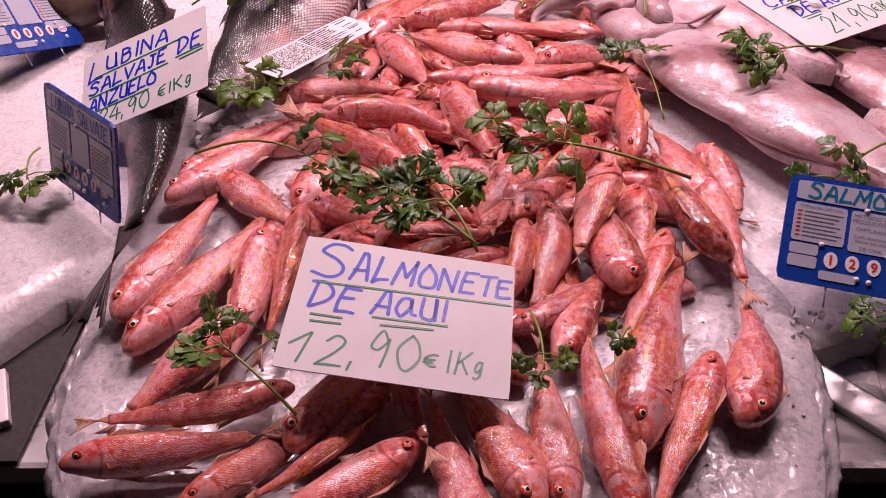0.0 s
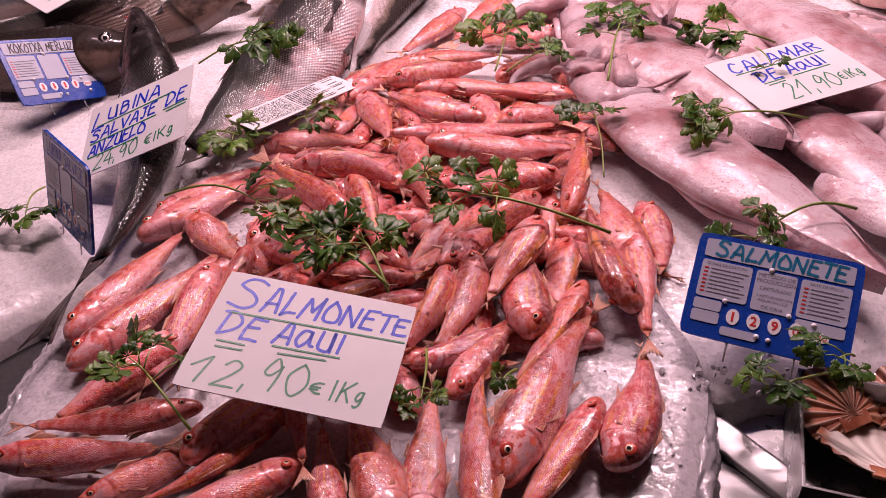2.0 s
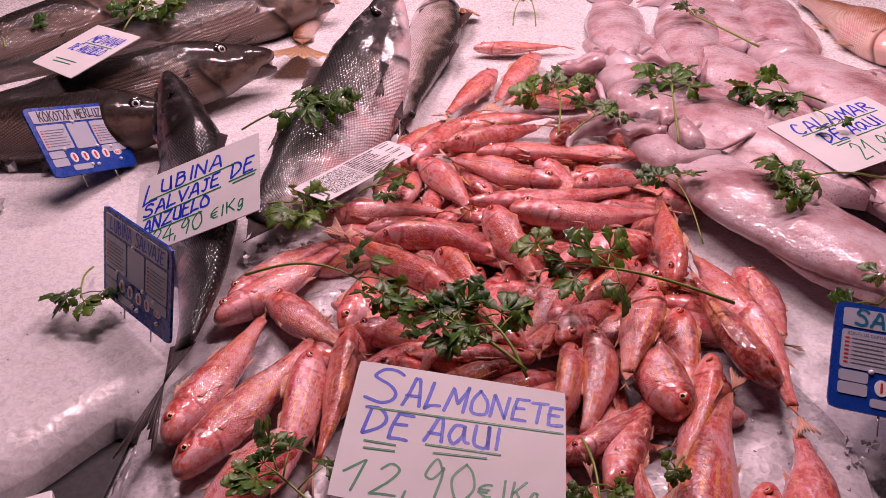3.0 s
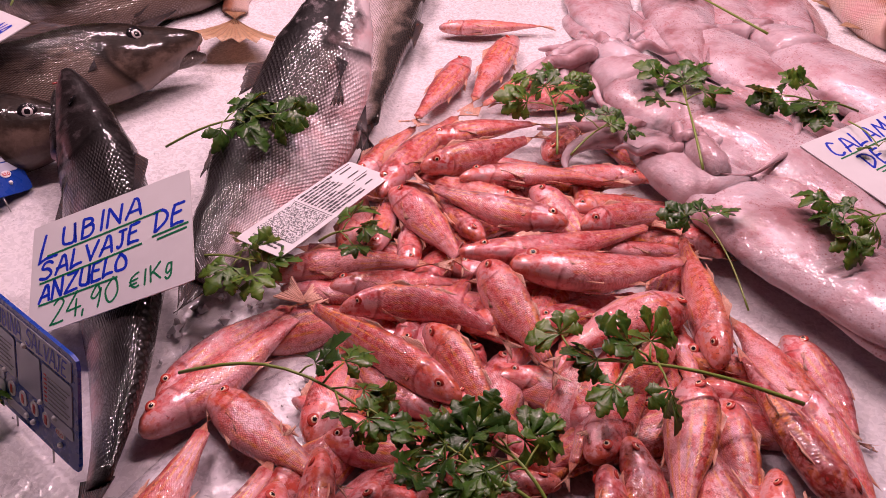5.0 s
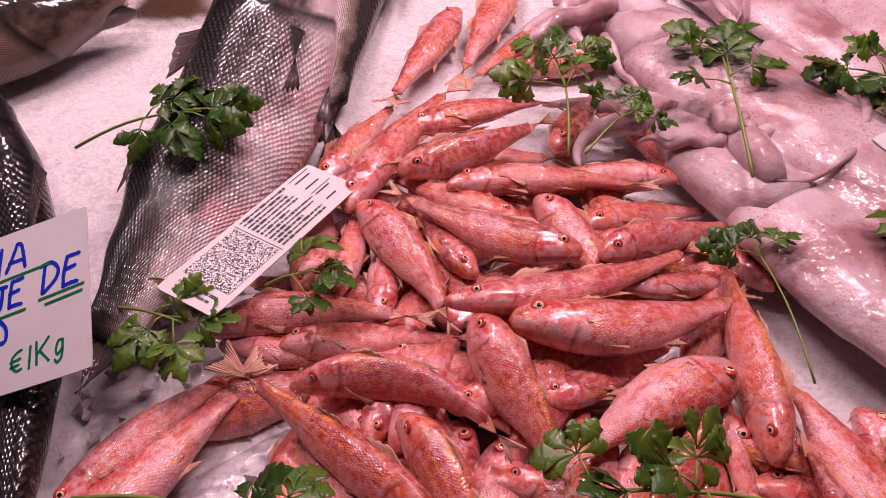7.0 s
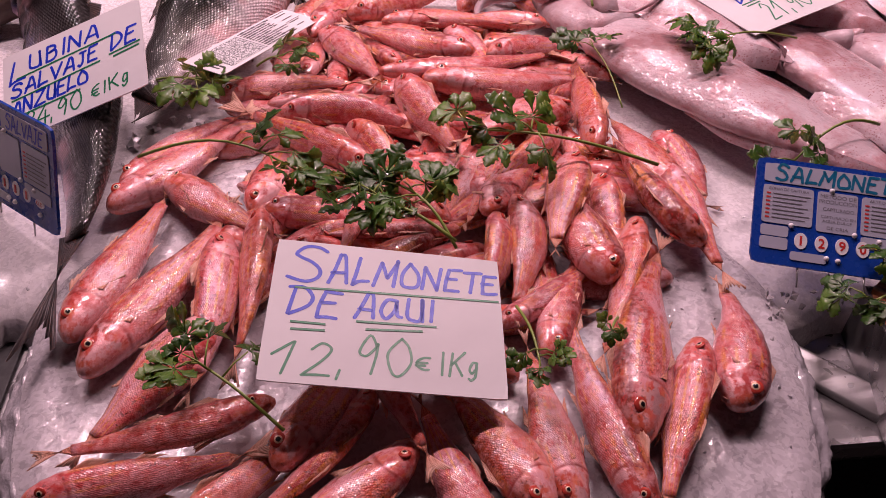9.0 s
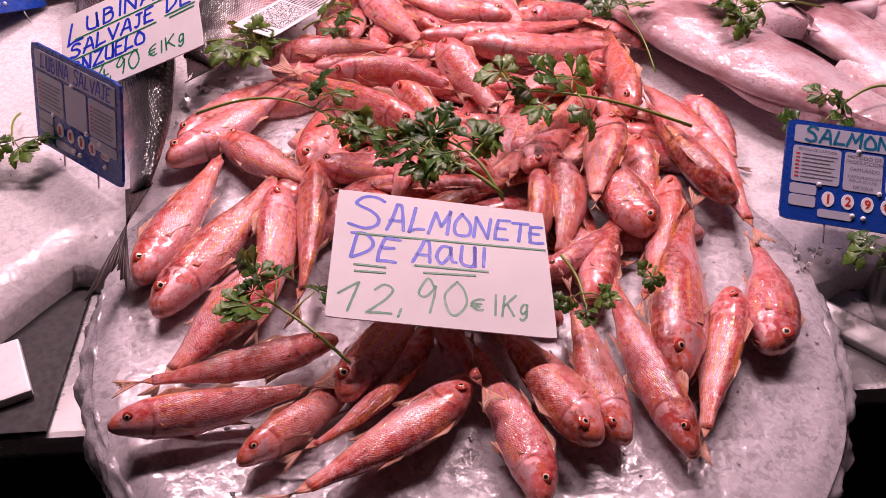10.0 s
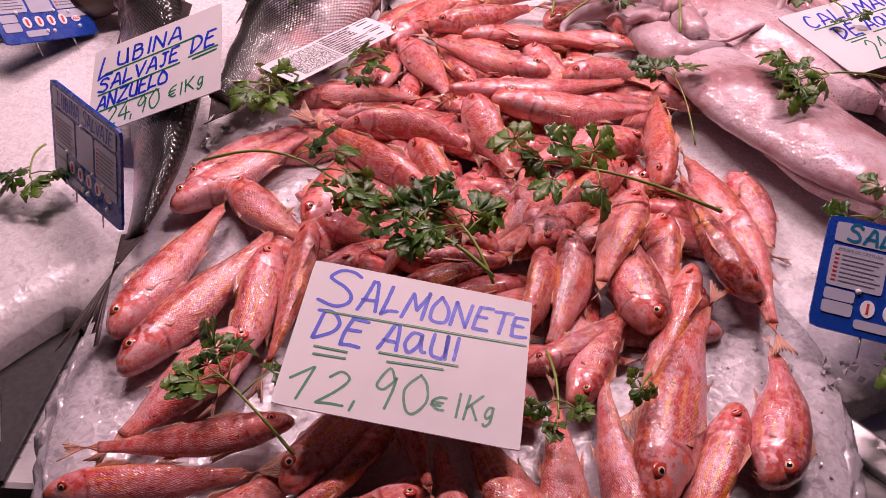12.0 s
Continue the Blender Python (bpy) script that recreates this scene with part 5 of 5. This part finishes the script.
def sheet(w, h, thick, corner, curl=0.0, seed=0):
    """A thin board with rounded corners, slightly bowed."""
    bm = bmesh.new()
    nx, ny = 16, 12
    rows = []
    for s in (1, -1):
        g = []
        for i in range(nx + 1):
            r = []
            for j in range(ny + 1):
                u, v = i / nx * 2 - 1, j / ny * 2 - 1
                x, y = u * w / 2, v * h / 2
                ex, ey = max(0, abs(x) - (w / 2 - corner)), max(0, abs(y) - (h / 2 - corner))
                if corner and ex and ey:
                    k = corner / max(corner, math.hypot(ex, ey))
                    x = math.copysign(w / 2 - corner + ex * k, x)
                    y = math.copysign(h / 2 - corner + ey * k, y)
                z = curl * (u * u - 0.3) + curl * 0.4 * u * v
                r.append(bm.verts.new((x, y, z + s * thick / 2)))
            g.append(r)
        for a, b in zip(g, g[1:]):
            for j in range(ny):
                bm.faces.new((a[j], a[j + 1], b[j + 1], b[j]))
        rows.append(g)
    p, q = rows
    rim = lambda g: [g[i][0] for i in range(nx)] + [g[nx][j] for j in range(ny)] + [g[i][ny] for i in range(nx, 0, -1)] + [g[0][j] for j in range(ny, 0, -1)]
    a, b = rim(p), rim(q)
    for i in range(len(a)):
        k = (i + 1) % len(a)
        bm.faces.new((a[i], a[k], b[k], b[i]))
    return bm


def price_card(m, w, h, lines, unders, label):
    """A white card with marker writing: lines of (text, x0, x1, y0, y1, height at the start and the end, ink) as shares of the card."""
    ob = thing("price_card", m, label, "price card", "handwritten price cards")
    part("card", sheet(w, h, 0.0012, 0.002), CARD, ob, smooth=False)
    for text, x0, x1, y0, y1, h0, h1, ink in lines:
        by_hand(text, ob, (x0 - 0.5) * w, (x1 - 0.5) * w, (y0 - 0.5) * h, (y1 - 0.5) * h, h0 * h, h1 * h, ink, 0.0030 if ink is INK_BLUE else 0.0020)
    for x0, y0, x1, y1, ink in unders:
        stroke(ob, (x0 - 0.5) * w, (y0 - 0.5) * h, (x1 - 0.5) * w, (y1 - 0.5) * h, 0.0018, ink)
    return ob


B_, G_ = INK_BLUE, INK_GREEN
price_card(pose(-0.032, 0.450, 0.977, 7.8, 7.5, -4.3), 0.175, 0.130,
           [("S", 0.06, 0.22, 0.69, 0.69, 0.25, 0.25, B_), ("ALMONETE", 0.24, 0.985, 0.70, 0.73, 0.22, 0.13, B_), ("DE", 0.075, 0.29, 0.445, 0.445, 0.19, 0.16, B_), ("AQUI", 0.36, 0.70, 0.46, 0.48, 0.19, 0.15, B_),
            ("12,", 0.04, 0.335, 0.05, 0.07, 0.20, 0.20, G_), ("90", 0.37, 0.60, 0.09, 0.10, 0.24, 0.24, G_), ("€", 0.62, 0.685, 0.14, 0.14, 0.10, 0.10, G_), ("/KG", 0.72, 0.88, 0.12, 0.14, 0.15, 0.14, G_)],
           [(0.10, 0.640, 0.99, 0.672, G_), (0.10, 0.395, 0.245, 0.395, G_), (0.105, 0.345, 0.245, 0.352, G_), (0.37, 0.435, 0.71, 0.445, G_), (0.41, 0.385, 0.65, 0.405, G_)],
           "white card handwritten in blue and green lying on the mullets")
price_card(pose(-0.334, 0.813, 0.995, 25.0, -23.5, -0.8), 0.169, 0.115,
           [("L", 0.05, 0.17, 0.64, 0.64, 0.26, 0.26, B_), ("UBINA", 0.19, 0.70, 0.72, 0.75, 0.17, 0.17, B_), ("SALVAJE", 0.06, 0.68, 0.475, 0.52, 0.15, 0.15, B_), ("DE", 0.77, 0.95, 0.53, 0.545, 0.17, 0.16, B_), ("ANZUELO", 0.06, 0.60, 0.27, 0.31, 0.15, 0.15, B_),
            ("24,90", 0.14, 0.55, 0.05, 0.07, 0.19, 0.19, G_), ("€/KG", 0.62, 0.88, 0.10, 0.13, 0.13, 0.13, G_)],
           [(0.10, 0.68, 0.82, 0.71, G_), (0.06, 0.445, 0.70, 0.475, G_), (0.76, 0.50, 0.98, 0.515, G_), (0.79, 0.46, 0.97, 0.475, G_), (0.06, 0.25, 0.55, 0.26, G_)],
           "white card handwritten in blue and green over the sea bass")
price_card(pose(0.491, 0.986, 0.998, 5.9, -2.9, 27.7), 0.185, 0.130,
           [("CALAMAR", 0.12, 0.90, 0.72, 0.76, 0.18, 0.17, B_), ("DE", 0.22, 0.40, 0.47, 0.48, 0.17, 0.17, B_), ("AQUI", 0.47, 0.80, 0.49, 0.51, 0.17, 0.17, B_), ("21,90", 0.28, 0.72, 0.10, 0.12, 0.26, 0.24, G_), ("€/KG", 0.74, 0.93, 0.17, 0.19, 0.14, 0.14, G_)],
           [(0.12, 0.69, 0.90, 0.72, G_), (0.22, 0.44, 0.40, 0.45, G_), (0.24, 0.40, 0.38, 0.41, G_), (0.47, 0.45, 0.80, 0.47, G_)],
           "white card handwritten in blue and green lying on the squid")
price_card(pose(-0.598, 1.178, 1.044, 16.3, -6.3, -46.1), 0.166, 0.119,
           [("MEDIANA", 0.30, 0.88, 0.66, 0.70, 0.17, 0.17, B_), ("DE ANZUELO", 0.20, 0.86, 0.42, 0.47, 0.15, 0.15, B_)],
           [(0.30, 0.62, 0.88, 0.65, G_), (0.25, 0.22, 0.70, 0.25, G_), (0.28, 0.16, 0.66, 0.19, G_)],
           "white handwritten card lying on the dark hake")
price_card(pose(-0.90, 1.36, 1.035, 9.1, 0, 14.0), 0.13, 0.10, [], [(0.2, 0.7, 0.8, 0.72, INK_GREY), (0.2, 0.5, 0.85, 0.52, INK_GREY), (0.2, 0.3, 0.7, 0.32, INK_GREY)], "white card with faint writing among the hake")


def blue_tag(m, w, h, title, digits, label, title_ink=INK_TEAL):
    """A blue plastic price tag with a written name, printed panels and number wheels."""
    ob = thing("price_tag", m, label, "price tag", "blue plastic price tags")
    part("plate", sheet(w, h, 0.003, 0.006), TAG_BLUE, ob, smooth=False)
    X, Y = lambda u: (u - 0.5) * w, lambda v: (v - 0.5) * h

    def panel(u0, v0, u1, v1, name="panel", material=TAG_PANEL, lift=0.0019):
        return part(name, sheet((u1 - u0) * w, (v1 - v0) * h, 0.0008, 0.0022), material, ob, m=Matrix.Translation((X((u0 + u1) / 2), Y((v0 + v1) / 2), lift)), smooth=False)

    panel(0.05, 0.77, 0.95, 0.95, "name_panel")
    panel(0.05, 0.38, 0.36, 0.74)
    panel(0.385, 0.36, 0.63, 0.74)
    panel(0.655, 0.38, 0.95, 0.74)
    panel(0.05, 0.26, 0.22, 0.36)
    panel(0.05, 0.14, 0.22, 0.25)
    panel(0.66, 0.26, 0.95, 0.365)
    panel(0.24, 0.06, 0.46, 0.14)
    for k in range(7):
        for u0, u1 in ((0.07, 0.34), (0.675, 0.93)):
            v = 0.66 - k * 0.038
            stroke(ob, X(u0 + 0.04), Y(v), X(u1 - 0.012 * (k * 7 % 5)), Y(v), 0.0008, INK_GREY, 0.0025, "print_line")
            stroke(ob, X(u0), Y(v), X(u0 + 0.025), Y(v), 0.0013, INK_RED, 0.0025, "tick_box")
    if title:
        by_hand(title.upper(), ob, X(0.12), X(0.90), Y(0.795), Y(0.795), 0.14 * h, 0.13 * h, title_ink, 0.0026 if len(title) < 10 else 0.0018, 0.0026)
    if digits:
        for text, v, hh, u0, u1 in (("METODO DE", 0.68, 0.035, 0.40, 0.62), ("PRODUCCION", 0.63, 0.035, 0.395, 0.625), ("CAPTURADO", 0.56, 0.032, 0.42, 0.61), ("CAPTURADO EN", 0.49, 0.026, 0.41, 0.62), ("AGUA DULCE", 0.45, 0.026, 0.42, 0.60), ("DE CRIA", 0.385, 0.03, 0.45, 0.58)):
            writing(text, ob, X(u0), Y(v), hh * h, (u1 - u0) * w, INK_GREY, 0, 0, 0.0, 0.0026)
        writing("ZONAS DE CAPTURA", ob, X(0.08), Y(0.695), 0.026 * h, 0.25 * w, INK_GREY, 0, 0, 0.0, 0.0026)
        writing("ARTE DE PESCA", ob, X(0.70), Y(0.695), 0.026 * h, 0.2 * w, INK_GREY, 0, 0, 0.0, 0.0026)
    for k, ch in enumerate("1290"):
        u = 0.30 + 0.125 * k
        bm = bmesh.new()
        bmesh.ops.create_cone(bm, cap_ends=True, segments=24, radius1=0.052 * w, radius2=0.05 * w, depth=0.0012)
        bm.transform(Matrix.Diagonal((0.78, 1.2 * 0.86, 1, 1)))
        wheel = part("number_window", bm, WHITE_DOT, ob, m=Matrix.Translation((X(u), Y(0.245), 0.0018)), smooth=False)
        if digits:
            writing(digits[k], wheel, -0.020 * w if digits[k] != "1" else -0.008 * w, -0.030 * w, 0.062 * w, 0.040 * w if digits[k] != "1" else 0.014 * w, INK_RED, 0, 0, 0.02, 0.0009, "digit")
        else:
            stroke(wheel, 0, -0.03 * w, 0, 0.03 * w, 0.003, INK_RED, 0.0009, "digit")
    bm = bmesh.new()
    bmesh.ops.create_cone(bm, cap_ends=True, segments=24, radius1=0.05 * w, radius2=0.048 * w, depth=0.0012)
    bm.transform(Matrix.Diagonal((1, 0.62, 1, 1)))
    unit = part("unit_window", bm, WHITE_DOT, ob, m=Matrix.Translation((X(0.82), Y(0.235), 0.0018)), smooth=False)
    writing("KILO", unit, -0.035 * w, -0.014 * w, 0.03 * w, 0.07 * w, INK_RED, 0, 0, 0.02, 0.0009, "unit")
    for u, v in ((0.47, 0.755), (0.235, 0.375), (0.62, 0.365), (0.77, 0.335), (0.46, 0.115), (0.53, 0.105), (0.82, 0.13)):
        bm = bmesh.new()
        bmesh.ops.create_uvsphere(bm, u_segments=12, v_segments=6, radius=0.0025)
        part("rivet", bm, WHITE_DOT, ob, m=Matrix.Translation((X(u), Y(v), 0.0022)))
    for u in (0.3, 0.7):
        part("spike", tube([(X(u), -h / 2 + 0.004, -0.001), (X(u), -h / 2 - 0.018, -0.001)], [0.0012, 0.0007], 6), STEEL, ob)
    return ob


blue_tag(pose(0.380, 0.556, 0.964, 37.6, 1.5, -15.6), 0.145, 0.100, "SALMONETE", "1290", "blue plastic price tag for red mullet standing in ice")
blue_tag(pose(-0.363, 0.682, 0.975, 76.2, -0.6, -42.0), 0.137, 0.105, "Lubina Salvaje", "", "blue plastic price tag standing in ice beside a sea bass", INK_BLUE)
blue_tag(pose(-0.541, 0.988, 0.985, 50.7, 16.2, 63.0), 0.135, 0.100, "KOKOTXA MERLUZA", "", "blue plastic price tag leaning on ice below the hake", INK_BLACK)


def label_strip():
    """A long printed paper label, bowed over the fish."""
    w, h = 0.184, 0.055
    ob = thing("printed_label", pose(-0.157, 0.911, 0.980, 1.0, 2.3, 56.6), "long white printed paper label lying on mullets and ice", "label")
    part("paper", sheet(w, h, 0.0008, 0.003), CARD, ob, smooth=False)
    part("print_block", box(0.058, 0.044, 0.0004, 0, Matrix.Translation((-0.040, 0.0, 0.0008))), INK_SPECKLE, ob, "dense speckled print", smooth=False)
    rng = random.Random(8)
    for x, ln, thick in ((-0.083, 0.030, 0.0022), (-0.077, 0.036, 0.0028)):
        y = -ln / 2
        while y < ln / 2:
            step = rng.uniform(0.002, 0.007)
            stroke(ob, x, y, x, min(ln / 2, y + step), thick, INK_BLACK, 0.0008, "print_word")
            y += step + 0.0012
    for i in range(11):  # words in lines along the strip
        y, x, end = 0.0225 - i * 0.0043, -0.004, rng.uniform(0.030, 0.058)
        while x < end:
            step = rng.uniform(0.002, 0.009)
            stroke(ob, x, y, min(end, x + step), y, rng.choice((0.0012, 0.0016, 0.0024)), INK_BLACK, 0.0008, "print_word")
            x += step + 0.0014
    for i in range(4):
        y = 0.018 - i * 0.011
        stroke(ob, 0.062, y, 0.084 - rng.uniform(0, 0.010), y, 0.0013, INK_BLACK, 0.0008, "print_word")
    for y in (0.0235, -0.0005):
        stroke(ob, 0.060, y, 0.086, y, 0.0005, INK_BLACK, 0.0008, "print_rule")
    stroke(ob, -0.0085, -0.024, -0.0085, 0.024, 0.0006, INK_GREY, 0.0008, "print_rule")


label_strip()


# ---------------- scallops in their steel tray ----------------
def scallop(x, y, z, rx, ry, rz, size, label, inside=True):
    ob = thing("scallop_shell", pose(x, y, z, rx, ry, rz), label, "shell", "scallops in the steel tray")
    for sgn, name, material in ((1, "outer_face", SHELL_BACK), (-1, "inner_face", SHELL_IN)):
        bm = bmesh.new()
        lay = bm.verts.layers.float_vector.new("along")
        n, rows = 72, 12
        grid = []
        for i in range(rows + 1):
            q = i / rows
            row = []
            for j in range(n + 1):
                v = j / n * 2 - 1
                a = v * 2.15
                rib = math.sin(v * 44)
                r = size * q * (0.60 + 0.40 * math.cos(a * 0.62)) * (1 + 0.018 * rib * q)
                zz = sgn * 0.0 + size * 0.20 * (1 - q * q) + sgn * 0.0012 * (1 - q * 0.8) + 0.0012 * rib * q
                p = bm.verts.new((r * math.sin(a), r * math.cos(a) * 1.0, zz))
                p[lay] = (q, v, 0)
                row.append(p)
            grid.append(row)
        for a, b in zip(grid, grid[1:]):
            for j in range(n):
                bm.faces.new((a[j], b[j], b[j + 1], a[j + 1]))
        bmesh.ops.remove_doubles(bm, verts=bm.verts[:], dist=1e-6)
        part(name, bm, material, ob)
    bm = box(size * 0.62, size * 0.26, 0.004, 0.0015, Matrix.Translation((0, -size * 0.10, size * 0.17)))
    part("hinge", bm, SHELL_BACK, ob)
    return ob


def scallop_tray():
    ob = thing("steel_tray", pose(0.470, 0.430, 0.858, 0, 0, -12), "square steel tray holding scallops beside the ice", "tray")
    for name, sx, sy, sz, x, y, z in (("tray_floor", 0.16, 0.13, 0.003, 0, 0, 0.002), ("tray_wall", 0.003, 0.13, 0.062, -0.081, 0, 0.031), ("tray_wall", 0.003, 0.13, 0.062, 0.081, 0, 0.031), ("tray_wall", 0.165, 0.003, 0.062, 0, -0.066, 0.031), ("tray_wall", 0.165, 0.003, 0.062, 0, 0.066, 0.031)):
        part(name, box(sx, sy, sz, 0.0008, Matrix.Translation((x, y, z))), STEEL_DARK, ob, smooth=False)


scallop_tray()
scallop(0.462, 0.415, 0.918, 205, 0, 165, 0.074, "white inside of an open scallop shell in the steel tray")
scallop(0.440, 0.478, 0.897, 30, 0, 30, 0.050, "ribbed red brown scallop shell in the steel tray")
scallop(0.500, 0.485, 0.895, 25, -10, -15, 0.052, "ribbed red brown scallop shell in the steel tray")
scallop(-0.030, 1.640, 0.965, 20, 0, 160, 0.050, "ribbed red brown scallop shell lying on the ice")
